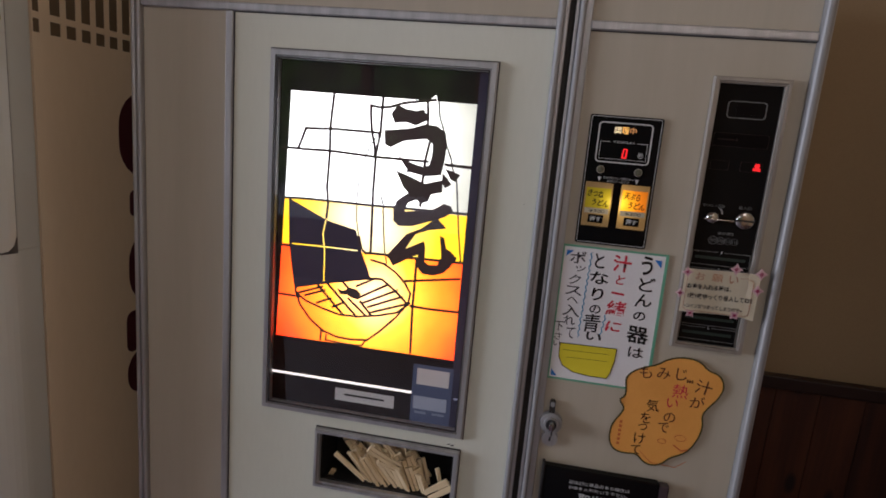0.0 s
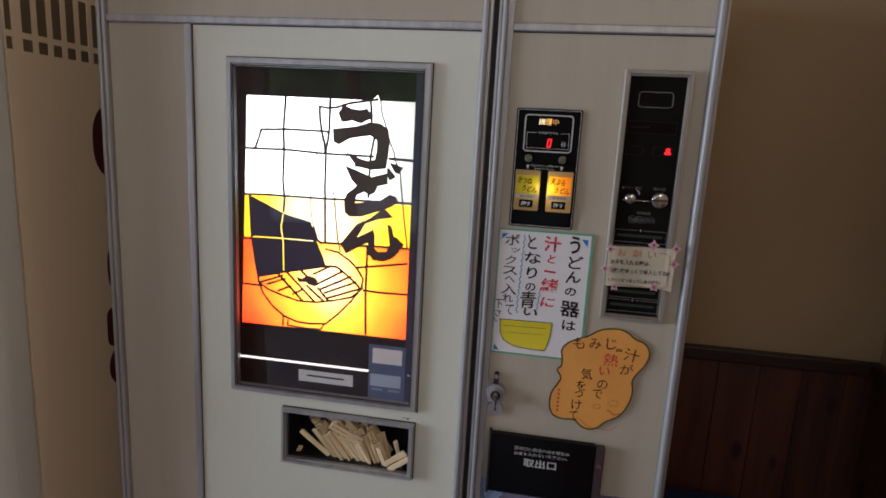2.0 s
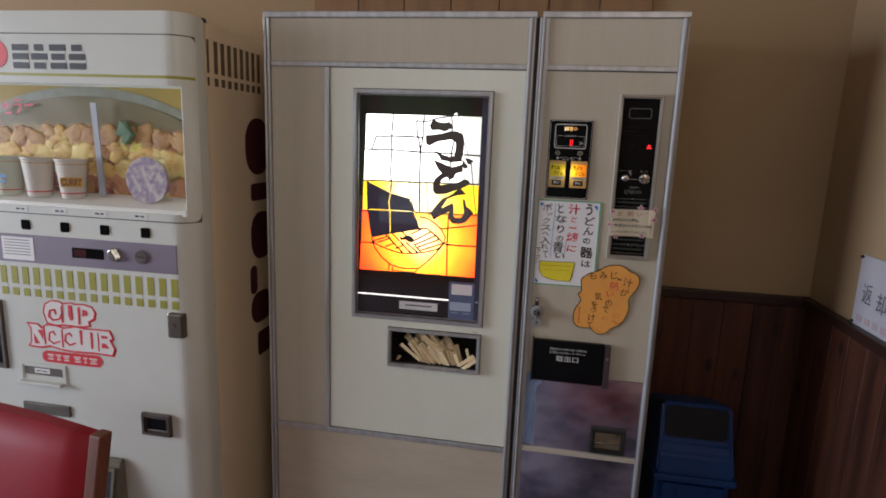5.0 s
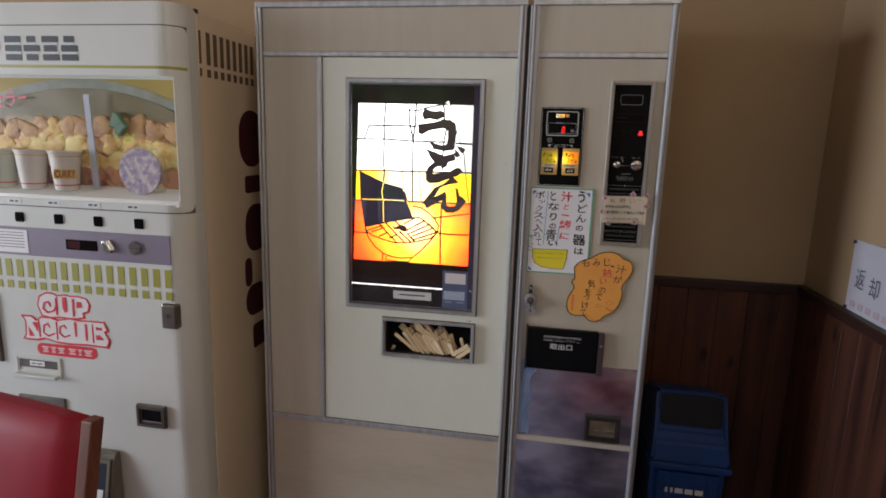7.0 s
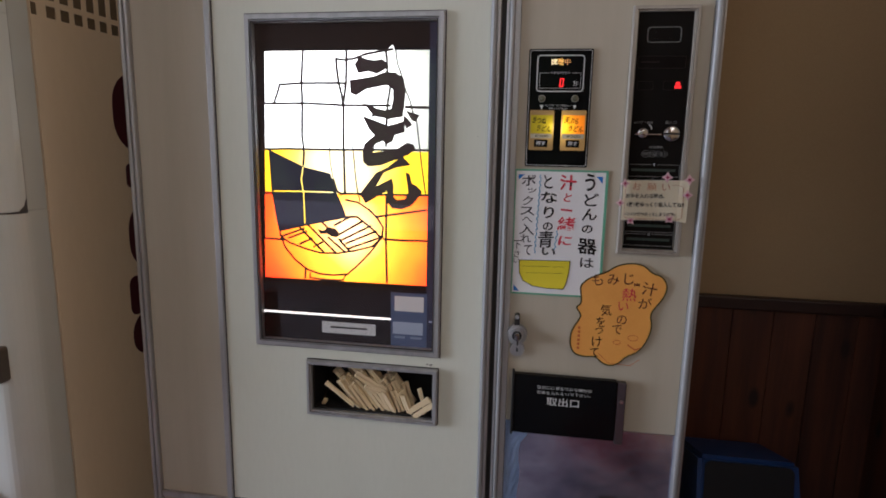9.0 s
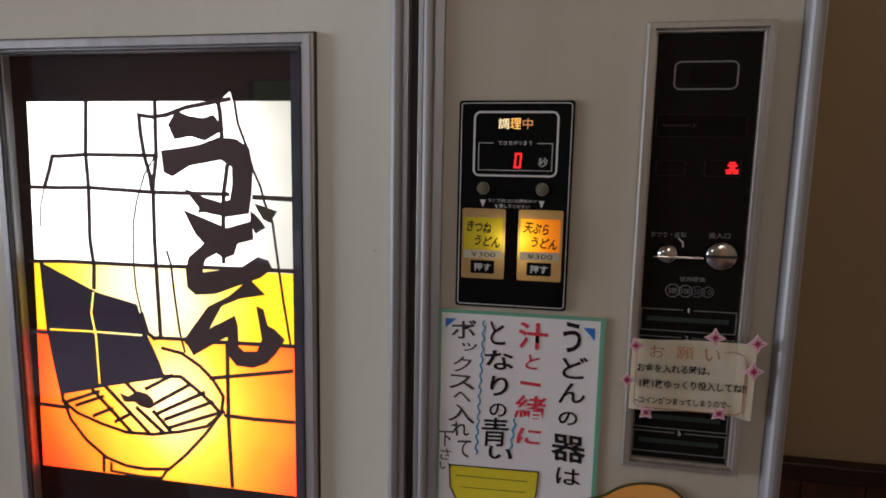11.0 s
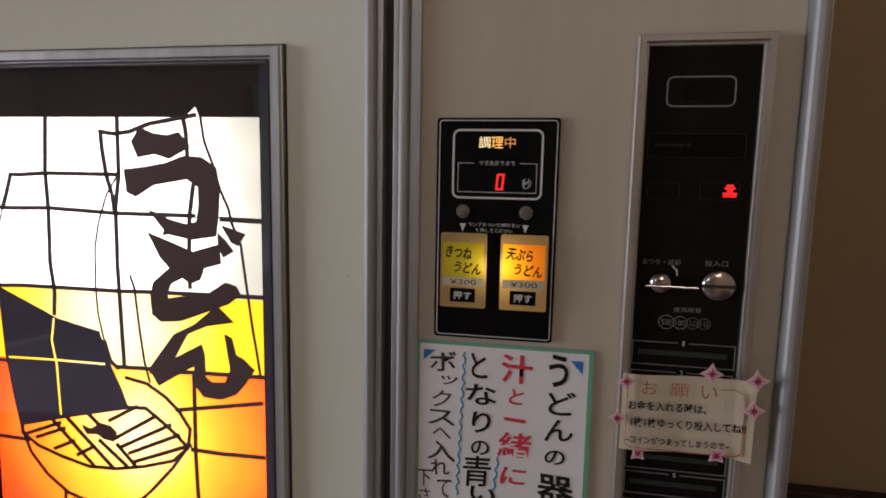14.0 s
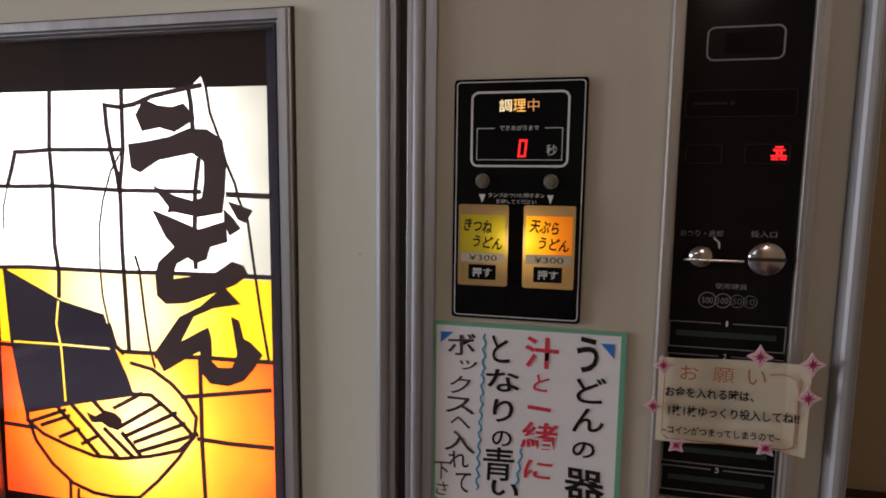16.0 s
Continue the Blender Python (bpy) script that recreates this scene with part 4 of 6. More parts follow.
for _ in range(2):  # rounds the corners of the cut-out
    cloud_pts = [q for (ax, az), (bx, bz) in zip(cloud_pts, cloud_pts[1:] + cloud_pts[:1]) for q in ((0.75 * ax + 0.25 * bx, 0.75 * az + 0.25 * bz), (0.25 * ax + 0.75 * bx, 0.25 * az + 0.75 * bz))]
CL = loose(cloud, "sheet", plate(cloud_pts, -0.0028, -0.0018), ORANGE_PAPER)
part("outline", band(cloud_pts, 0.0022, -0.0033, -0.0027, closed=True), material("olive_marker", (0.07, 0.06, 0.012), 0.7), CL, "dark olive outline")
BROWN_INK = material("brown_pen", (0.10, 0.03, 0.012), 0.6)
for ch, cx, cz, w, h, m, r in (("も", 0.143, 1.2230, 0.017, 0.019, BROWN_INK, 10), ("み", 0.168, 1.2250, 0.018, 0.017, BROWN_INK, 4), ("じ", 0.193, 1.2270, 0.015, 0.018, BROWN_INK, 0), ("汁", 0.226, 1.2120, 0.023, 0.021, BROWN_INK, -8),
                               ("が", 0.2205, 1.1880, 0.021, 0.017, BROWN_INK, 4), ("熱", 0.1950, 1.2010, 0.022, 0.021, RED_INK, 0), ("い", 0.1870, 1.1810, 0.016, 0.014, RED_INK, 0),
                               ("の", 0.1860, 1.1580, 0.016, 0.015, BROWN_INK, 4), ("で", 0.1800, 1.1410, 0.015, 0.016, BROWN_INK, 4),
                               ("気", 0.1600, 1.1730, 0.017, 0.019, INK, 6), ("を", 0.1530, 1.1520, 0.014, 0.017, INK, 6), ("つ", 0.1510, 1.1370, 0.013, 0.010, INK, 6), ("け", 0.1490, 1.1180, 0.016, 0.017, INK, 4), ("て", 0.1460, 1.0990, 0.014, 0.015, INK, 4)):
    lettering(ch, cx, cz, w, h, -0.0033, m, CL, r, 0.0)
bars([(0.2015, 0.2032, 1.2180, 0.005), (0.2050, 0.2066, 1.2185, 0.005), (0.2084, 0.2100, 1.2180, 0.005), (0.2015, 0.2100, 1.2180, 0.0010)], -0.0033, BROWN_INK, CL)
FADED = material("faded_red_pen", (0.55, 0.13, 0.03), 0.7)
for cx, cz, r in ((0.206, 1.128, 0.008), (0.181, 1.119, 0.006)):
    part("doodle", band([(cx + r * math.cos(radians(a)), cz + 0.6 * r * math.sin(radians(a))) for a in range(0, 360, 24)], 0.0008, -0.0032, -0.0027, closed=True), FADED, CL)
part("doodle", band([(0.198, 1.116), (0.210, 1.108), (0.219, 1.112)], 0.0020, -0.0032, -0.0027), FADED, CL)
part("doodle", band([(0.152, 1.098), (0.170, 1.082), (0.205, 1.080), (0.219, 1.092)], 0.0007, -0.0032, -0.0027), FADED, CL)
bars([(0.117, 0.121, 1.140 - 0.007 * i, 0.004) for i in range(6)], -0.0033, FADED, CL)

note = thing("paper_sign", "small cream handwritten note taped with pink star stickers", "sign", (0.213, -0.01, 1.326))
CREAM_PAPER = worn("cream_paper", (0.80, 0.74, 0.58), (0.88, 0.82, 0.66), (9, 9, 9), 0.6)
bm = bmesh.new()
grid = []
for i in range(15):
    u = i / 14
    col = []
    for j in range(5):
        v = j / 4
        bow = -0.0105 - 0.0015 * math.sin(u * 9) - (0.004 * max(0, u - 0.86) / 0.14) - 0.002 * v * (1 - v)
        col.append(bm.verts.new((0.1665 + 0.0955 * u, bow, 1.3235 + 0.0625 * v + 0.0025 * u - (0.003 * max(0, u - 0.8) / 0.2 if j == 0 else 0))))
    grid.append(col)
for a, b in zip(grid, grid[1:]):
    for j in range(4):
        bm.faces.new((a[j], b[j], b[j + 1], a[j + 1]))
bmesh.ops.solidify(bm, geom=bm.faces[:], thickness=0.0006)
NT = loose(note, "sheet", bm, CREAM_PAPER)
RUST_INK = material("rust_pen", (0.46, 0.19, 0.08), 0.6)
for ch, cx in (("お", 0.1860), ("願", 0.2080), ("い", 0.2290)):
    lettering(ch, cx, 1.3772, 0.0115 if ch != "願" else 0.0135, 0.0105, -0.0150, RUST_INK, NT, 0, 0.0)
part("pen_line", band([(0.237, 1.380), (0.246, 1.381), (0.2535, 1.378), (0.2550, 1.370), (0.2545, 1.330), (0.250, 1.3275), (0.1735, 1.3275), (0.1700, 1.331), (0.1700, 1.376)], 0.0004, -0.0155, -0.0145), RUST_INK, NT)
lettering("お金を入れる時は、", 0.1995, 1.3630, 0.0570, 0.0078, -0.0152, INK, NT, 1, 0.022)
lettering("1枚1枚ゆっくり投入してね!!", 0.2150, 1.3500, 0.0830, 0.0078, -0.0157, INK, NT, 1, 0.022)
lettering("~コインがつまってしまうので~", 0.2080, 1.3350, 0.0760, 0.0060, -0.0152, INK, NT, 1, 0.022)
PINK, PLUM = material("pink_sticker", (0.72, 0.50, 0.54), 0.4), material("plum_sticker", (0.30, 0.02, 0.09), 0.4)
for cx, cz, r, a in ((0.1685, 1.3815, 0.0075, 8), (0.2295, 1.3925, 0.0085, 0), (0.2615, 1.3895, 0.0085, 45 - 40), (0.1630, 1.3510, 0.0070, 0), (0.2605, 1.3660, 0.0085, 5), (0.1800, 1.3235, 0.0070, 45), (0.2370, 1.3280, 0.0075, 45)):
    star = [(cx + (r if k % 2 == 0 else r * 0.52) * math.cos(radians(a + 45 * k + 22.5 * (k % 2) * 0)), cz + (r if k % 2 == 0 else r * 0.52) * math.sin(radians(a + 45 * k))) for k in range(8)]
    part("star_sticker", plate(star, -0.0166, -0.0158), PINK, NT, "pink star sticker")
    bm = bmesh.new()
    for k in range(4):
        c, s = math.cos(radians(a + 45 * k)), math.sin(radians(a + 45 * k))
        q = r * (0.62 if k % 2 == 0 else 0.45)
        plate([(cx - q * c, cz - q * s), (cx + 0.0008 * s, cz - 0.0008 * c), (cx + q * c, cz + q * s), (cx - 0.0008 * s, cz + 0.0008 * c)], -0.0171 - 0.00002 * k, -0.0165, bm)
    part("sticker_petals", bm, PLUM, NT)

for ob in (NT, *NT.children):
    for v in ob.data.vertices:
        v.co.x = 0.1720 + (v.co.x - 0.1665) * 1.015

# chopsticks heaped in the slot
PINE = worn("pale_pine", (0.64, 0.49, 0.27), (0.86, 0.71, 0.45), (40, 40, 5), 0.6, bump=0.15, fine=8, island=0.3)
rnd = random.Random(5)


def chopstick(x, y, z, length, width, lean, tip, spin):
    """A pair of split-wood sticks still joined: two bars with a groove, tapered to the end."""
    bm = bmesh.new()
    for s in (-1, 1):
        own = bmesh.new()
        bmesh.ops.create_cube(own, size=1.0)
        for v in own.verts:
            f = 0.78 if v.co.z < 0 else 1.0
            v.co = Vector((s * width * 0.26 + v.co.x * width * 0.48 * f, v.co.y * 0.0048 * f, (v.co.z + 0.5) * length))
        bmesh.ops.bevel(own, geom=own.edges[:], offset=0.0006, segments=1, affect="EDGES")
        joined(bm, own)
    ob = part("chopstick", bm, PINE)
    ob.matrix_world = pose(x, y, z, tip, lean, 0) @ pose(0, 0, 0, 0, 0, spin)
    return tagged(ob, "pale split-wood chopsticks in the slot", "chopsticks", "chopsticks in the slot")


for row, y0 in enumerate((0.009, 0.020, 0.031, 0.043, 0.056)):
    for i in range(9):
        f_ = i / 8
        lean_ = -(37 - 15 * f_) + rnd.uniform(-9, 8)
        top_ = 0.050 + 0.004 * row - 0.006 * f_ + rnd.uniform(-0.010, 0.008)
        chopstick(-0.268 + 0.0118 * i + rnd.uniform(-0.003, 0.003), y0 + rnd.uniform(-0.003, 0.003), 0.9535, top_ / math.cos(radians(lean_)), rnd.uniform(0.0115, 0.0160), lean_, 3 + 2.5 * row + rnd.uniform(-4, 4), rnd.uniform(-40, 40))
for x_, y_, l_, w_, lean_, spin_ in ((-0.222, 0.026, 0.094, 0.0130, -35, 20), (-0.214, 0.034, 0.096, 0.0120, -29, -15), (-0.206, 0.040, 0.090, 0.0120, -33, 30), (-0.196, 0.030, 0.086, 0.0080, -37, 10), (-0.184, 0.048, 0.072, 0.0120, -27, -20), (-0.178, 0.020, 0.062, 0.0125, -24, 15)):
    chopstick(x_, y_, 0.9560, l_, w_, lean_, 6, spin_)
for x_, y_, z_, l_, w_, lean_, tip_, spin_ in ((-0.228, -0.003, 1.004, 0.047, 0.0130, -54, 14, 10), (-0.236, 0.003, 0.998, 0.042, 0.0120, -38, 10, -25), (-0.212, -0.001, 0.998, 0.044, 0.0110, -63, 8, 30), (-0.222, -0.004, 0.994, 0.030, 0.0090, -72, 6, 0), (-0.252, 0.002, 0.996, 0.026, 0.0090, 28, 5, 35)):
    chopstick(x_, y_, z_, l_, w_, lean_, tip_, spin_)
chopstick(-0.274, 0.004, 0.9600, 0.068, 0.0085, -51, 3, 8)
chopstick(-0.143, 0.012, 0.9580, 0.046, 0.0070, -14, 4, 40)
chopstick(-0.166, 0.001, 0.9550, 0.046, 0.0230, 52, 2, 0)
chopstick(-0.150, 0.009, 0.9535, 0.036, 0.0110, 38, 5, 15)
chopstick(-0.338, 0.014, 0.9535, 0.016, 0.0080, 30, 20, 25)


# ---------------------------------------------------------------- the cup noodle vending machine
WHITE = worn("white_enamel", (0.550, 0.57, 0.52), (0.610, 0.635, 0.585), (2, 2, 2), 0.32, coat=0.2, fine=9)
IVORY = worn("ivory_enamel", (0.72, 0.60, 0.42), (0.80, 0.68, 0.49), (3, 3, 1), 0.35, fine=30)
OLIVE = material("olive_print", (0.30, 0.29, 0.03), 0.45)
RED_PRINT = material("red_print", (0.60, 0.035, 0.045), 0.4)
DARK_PRINT = material("charcoal_print", (0.014, 0.015, 0.018), 0.5)
BRONZE = worn("bronze_metal", (0.10, 0.09, 0.075), (0.20, 0.18, 0.15), (12, 12, 12), 0.38, 0.8)
NX0, NX1, NF, NB, NTOP = -1.80, -0.810, -0.154, 0.300, 1.787
noodle = thing("vending_machine", "white cup noodle vending machine with a lit display of cups", "vending machine", (-1.3, 0.07, 0))


def nd(name, bm, mat, parent=noodle, label="", smooth=False):
    ob = part(name, bm, mat, parent, label, smooth)
    if parent is noodle:
        ob.matrix_parent_inverse = Matrix.Translation(-noodle.location)
    return ob


R = 0.050


def outline(grow=0.0, y_end=-0.069, n=9):
    """The door's outline seen from above, from its left end round the corner to the flank."""
    r = R + grow
    pts = [(NX0 - grow, NF - grow), (NX1 - R, NF - grow)]
    pts += [(NX1 - R + r * math.sin(radians(90 * k / n)), NF + R - r * math.cos(radians(90 * k / n))) for k in range(1, n + 1)]
    return pts + ([(NX1 + grow, y_end)] if y_end > NF + R else [])


def shell(pts, z0, z1, thick, lean=0.0):
    """An upright skin along an outline; z0 and z1 are heights or functions of the way along."""
    bm = bmesh.new()
    total = sum((Vector(b) - Vector(a)).length for a, b in zip(pts, pts[1:]))
    s, rows_ = 0.0, []
    for i, p in enumerate(pts):
        s += (Vector(p) - Vector(pts[i - 1])).length if i else 0
        a = Vector(pts[max(i - 1, 0)])
        c = Vector(pts[min(i + 1, len(pts) - 1)])
        d = (c - a).normalized()
        inn = Vector((-d.y, d.x)) * thick
        lo, hi = (z0(total - s) if callable(z0) else z0), (z1(total - s) if callable(z1) else z1)
        rows_.append([bm.verts.new((q[0], q[1], h)) for q in (p, (p[0] + inn.x, p[1] + inn.y)) for h in (lo, hi)])
    for a, b in zip(rows_, rows_[1:]):
        for m, k in ((0, 1), (1, 3), (3, 2), (2, 0)):
            bm.faces.new((a[m], b[m], b[k], a[k]))
    for a in (rows_[0], rows_[-1]):
        bm.faces.new((a[0], a[1], a[3], a[2]))
    return bm


def corner_hi(z, r):
    return lambda s: z - (r - math.sqrt(max(r * r - (r - s) ** 2, 0)) if s < r else 0)


def corner_lo(z, r):
    return lambda s: z + (r - math.sqrt(max(r * r - (r - s) ** 2, 0)) if s < r else 0)


def finer(pts, step=0.006):
    out = [pts[0]]
    for a, b in zip(pts, pts[1:]):
        n = max(1, int((Vector(b) - Vector(a)).length / step)) if (Vector(b) - Vector(a)).length < 0.06 else 1
        out += [(a[0] + (b[0] - a[0]) * k / n, a[1] + (b[1] - a[1]) * k / n) for k in range(1, n + 1)]
    return out


nd("cabinet", box(NX0, NX1 - 0.0015, -0.064, NB, 0.03, NTOP - 0.002, 0.004), IVORY, label="ivory sheet-metal cabinet")
nd("foot", box(NX0 + 0.05, NX1 - 0.05, -0.05, NB - 0.05, 0, 0.035), BLACK_MAT)
# flank sheet with two rows of vents
ys = [-0.064]
for k in range(9):
    y0 = -0.062 + 0.0312 * k
    ys += [y0, y0 + (0.012 if k == 0 else 0.020)]
ys += [NB - 0.004]
vent_holes = [(1 + 2 * k, j) for k in range(9) for j in (1, 3)]
nd("side_panel", pierced(ys, [0.05, 1.639, 1.659, 1.669, 1.747, NTOP - 0.004], vent_holes, lambda u, v, d: (NX1 - d, u, v), 0.0013), IVORY, label="ivory side panel with two rows of vents")
# brown sheet close behind the holes, coloured as the shade inside the cabinet
nd("vent_backing", box(NX1 - 0.00145, NX1 - 0.00138, -0.063, NB - 0.02, 1.63, 1.76), material("vent_shade", (0.13, 0.095, 0.055), 0.7))
# lower door
low = nd("door", shell(finer(outline()), 0.05, 1.312, 0.02), WHITE, label="white door with a rounded corner", smooth=False)
nd("door_core", box(NX0 + 0.01, NX1 - 0.052, NF + 0.021, -0.066, 0.05, 1.300), IVORY)
nd("door_top", shell(finer(outline(0.0)), 1.742, NTOP, 0.012), WHITE)
nd("door_side", shell([p for p in finer(outline(0.0)) if p[0] > -0.8245], 1.3125, 1.7415, 0.012), WHITE)

cap = bmesh.new()
f = cap.faces.new([cap.verts.new((p[0], p[1], NTOP)) for p in outline(-0.004) + [(NX0, -0.069)]])
bmesh.ops.translate(cap, verts=bmesh.ops.extrude_face_region(cap, geom=[f])["geom"][-1:] and [v for v in cap.verts][-len(outline()) - 1:], vec=(0, 0, 0.006))
nd("door_cap", cap, WHITE)
nd("corner_cap", box(NX1 - 0.030, NX1 + 0.002, -0.073, -0.060, NTOP - 0.004, NTOP + 0.006, 0.002), BLACK_MAT, label="black rubber corner")
# display head: a proud moulding with rounded outer corners
g = 0.006
wrap = finer(outline(g, y_end=-0.5), 0.004)[:-2]
head = nd("display_head", shell(wrap, 1.628, corner_hi(1.739, 0.016), 0.006), WHITE, label="white moulded head over the display")
part("post", shell([p for p in wrap if p[0] > -0.8245], corner_lo(1.312, 0.024), 1.6275, 0.006), WHITE, head)
part("lip", shell([p for p in wrap if p[0] <= -0.8230], 1.312, 1.3300, 0.006), WHITE, head)
SEAM = material("grey_seam", (0.10, 0.095, 0.09), 0.6)
part("shadow_gap", shell(finer(outline(0.0008, y_end=-0.5), 0.004)[:-1], 1.7385, 1.7425, 0.0006), SEAM, head)
part("shadow_gap", shell(finer(outline(0.0008, y_end=-0.5), 0.004)[:-1], 1.3085, 1.3120, 0.0006), SEAM, head)
part("shadow_gap", shell([p for p in finer(outline(0.0008, y_end=-0.5), 0.004)[:-1] if p[0] > -0.814], 1.3100, 1.7400, 0.0006), SEAM, head)
part("stripe", shell(finer(outline(g + 0.0006, y_end=-0.5), 0.004)[:-3], 1.6440, 1.6505, 0.0005), OLIVE, head, "olive green stripe")
# brand lettering and badge as plain shapes
for k, ends in enumerate(((0, 0, 0), (0.010, 0, 0.006), (0, 0.004, 0), (0.008, 0, 0))):
    x0 = -1.2540 + 0.0510 * k
    bm = bmesh.new()
    for q, (z, inset) in enumerate(zip((1.7085, 1.6880, 1.6675), ends)):
        plate(rounded(x0 + inset, x0 + 0.044 - inset, z - 0.0072, z + 0.0072, 0.002, 2), NF - g - 0.0010, NF - g - 0.0002, bm)
    part("brand_mark", bm, DARK_PRINT, head, "charcoal maker's mark")
part("badge", disc(-1.3010, 1.6930, 0.033, NF - g - 0.0010, NF - g - 0.0002), RED_PRINT, head, "red round badge")
# inside of the display
ARC = worn("grey_green_print", (0.17, 0.16, 0.09), (0.25, 0.24, 0.14), (5, 5, 5), 0.6)
MUSTARD = worn("mustard_print", (0.34, 0.24, 0.03), (0.42, 0.30, 0.045), (5, 5, 5), 0.6)
DX0, DX1, DZ0, DZ1, DY = -1.78, -0.8235, 1.330, 1.628, -0.073
disp = nd("display_case", box(DX0, DX1, DY, DY + 0.004, DZ0, DZ1), MUSTARD, label="printed backing of the display")
part("case_wall", box(DX1, DX1 + 0.004, NF + 0.012, DY + 0.004, DZ0, DZ1), WHITE, disp)
part("case_wall", box(DX0, DX1 + 0.004, NF + 0.012, DY + 0.004, DZ1 + 0.028, DZ1 + 0.032), WHITE, disp)
part("case_wall", box(DX0, DX1, DY, DY + 0.004, DZ1, DZ1 + 0.028), WHITE, disp)
arc = [(-1.14 + 0.44 * math.cos(radians(a)), 1.352 + 0.265 * math.sin(radians(a))) for a in range(45, 181, 8)]
field = arc + [(-1.575, 1.345), (-0.8250, 1.345)]
part("print_field", plate(field, DY - 0.0012, DY - 0.0002), ARC, disp, "grey-green arc of the print")
shelf = bmesh.new()
sv = [shelf.verts.new(p) for p in ((DX0, DY, 1.362), (DX1, DY, 1.362), (DX1, NF + 0.002, 1.339), (DX0, NF + 0.002, 1.339), (DX0, DY, 1.330), (DX1, DY, 1.330), (DX1, NF + 0.001, 1.325), (DX0, NF + 0.001, 1.325))]
for q in ((0, 1, 2, 3), (7, 6, 5, 4), (3, 2, 6, 7), (0, 4, 5, 1), (1, 5, 6, 2), (0, 3, 7, 4)):
    shelf.faces.new([sv[k] for k in q])
part("shelf", shelf, worn("white_shelf_plastic", (0.80, 0.81, 0.77), (0.86, 0.87, 0.83), (6, 6, 6), 0.35), disp, "sloping white display shelf")
for cx in (-1.275, -1.163, -1.051, -0.942):
    part("price_label", box(cx - 0.020, cx + 0.020, NF - g - 0.0012, NF - g - 0.0004, 1.3165, 1.3265), PRINT_WHITE, head)
    bars([(cx - 0.012, cx - 0.001, 1.3215, 0.004), (cx + 0.003, cx + 0.012, 1.3215, 0.004)], NF - g - 0.0016, DARK_PRINT, head)
# heap of food in the printed scene: one bulging sheet, its pieces told apart by colour
FOOD = bpy.data.materials.new("food_picture")
FOOD.use_nodes = True
ft, fn = FOOD.node_tree, FOOD.node_tree.nodes
fco, fwarp, fadd, fcell, framp = fn.new("ShaderNodeTexCoord"), fn.new("ShaderNodeTexNoise"), fn.new("ShaderNodeMixRGB"), fn.new("ShaderNodeTexVoronoi"), fn.new("ShaderNodeValToRGB")
fwarp.inputs["Scale"].default_value, fwarp.inputs["Detail"].default_value = 26, 5
fadd.blend_type, fadd.inputs[0].default_value = "ADD", 0.07
fcell.feature, fcell.inputs["Scale"].default_value = "F1", 19
tones = ((0.0, (0.50, 0.15, 0.08)), (0.16, (0.78, 0.40, 0.10)), (0.34, (0.84, 0.62, 0.20)), (0.50, (0.82, 0.50, 0.09)), (0.64, (0.84, 0.72, 0.12)), (0.78, (0.82, 0.66, 0.28)), (0.90, (0.64, 0.25, 0.12)), (0.98, (0.42, 0.44, 0.12)))
while len(framp.color_ramp.elements) < len(tones):
    framp.color_ramp.elements.new(0.5)
for e, (p, c) in zip(framp.color_ramp.elements, tones):
    e.position, e.color = p, (*c, 1)
ft.links.new(fco.outputs["Object"], fadd.inputs[1])
ft.links.new(fco.outputs["Object"], fwarp.inputs["Vector"])
ft.links.new(fwarp.outputs["Color"], fadd.inputs[2])
ft.links.new(fadd.outputs[0], fcell.inputs["Vector"])
split = fn.new("ShaderNodeSeparateColor")
ft.links.new(fcell.outputs["Color"], split.inputs[0])
ft.links.new(split.outputs[0], framp.inputs[0])
fshade, fmul = fn.new("ShaderNodeMapRange"), fn.new("ShaderNodeMixRGB")
fshade.inputs[1].default_value, fshade.inputs[2].default_value, fshade.inputs[3].default_value, fshade.inputs[4].default_value = 0.05, 0.80, 1.10, 0.42
fmul.blend_type, fmul.inputs[0].default_value = "MULTIPLY", 1.0
ft.links.new(fcell.outputs["Distance"], fshade.inputs[0])
ft.links.new(framp.outputs[0], fmul.inputs[1])
ft.links.new(fshade.outputs[0], fmul.inputs[2])
ft.links.new(fmul.outputs[0], fn["Principled BSDF"].inputs["Base Color"])
fn["Principled BSDF"].inputs["Roughness"].default_value = 0.5
# the picture fades into the grey-green field behind it
fsep, fup, fnoise, ffade, fmix = fn.new("ShaderNodeSeparateXYZ"), fn.new("ShaderNodeMapRange"), fn.new("ShaderNodeMath"), fn.new("ShaderNodeClamp"), fn.new("ShaderNodeMixRGB")
fup.inputs[1].default_value, fup.inputs[2].default_value, fup.inputs[3].default_value, fup.inputs[4].default_value = 1.470, 1.545, -0.90, 0.60
fnoise.operation = "ADD"
fmix.inputs[2].default_value = (0.15, 0.118, 0.035, 1)
ft.links.new(fco.outputs["Object"], fsep.inputs[0])
ft.links.new(fsep.outputs[2], fup.inputs[0])
ft.links.new(fup.outputs[0], fnoise.inputs[0])
ft.links.new(fwarp.outputs["Fac"], fnoise.inputs[1])
ft.links.new(fnoise.outputs[0], ffade.inputs[0])
ft.links.new(ffade.outputs[0], fmix.inputs[0])
ft.links.new(fmul.outputs[0], fmix.inputs[1])
ft.links.new(fmix.outputs[0], fn["Principled BSDF"].inputs["Base Color"])
heap = bmesh.new()
cols_ = []
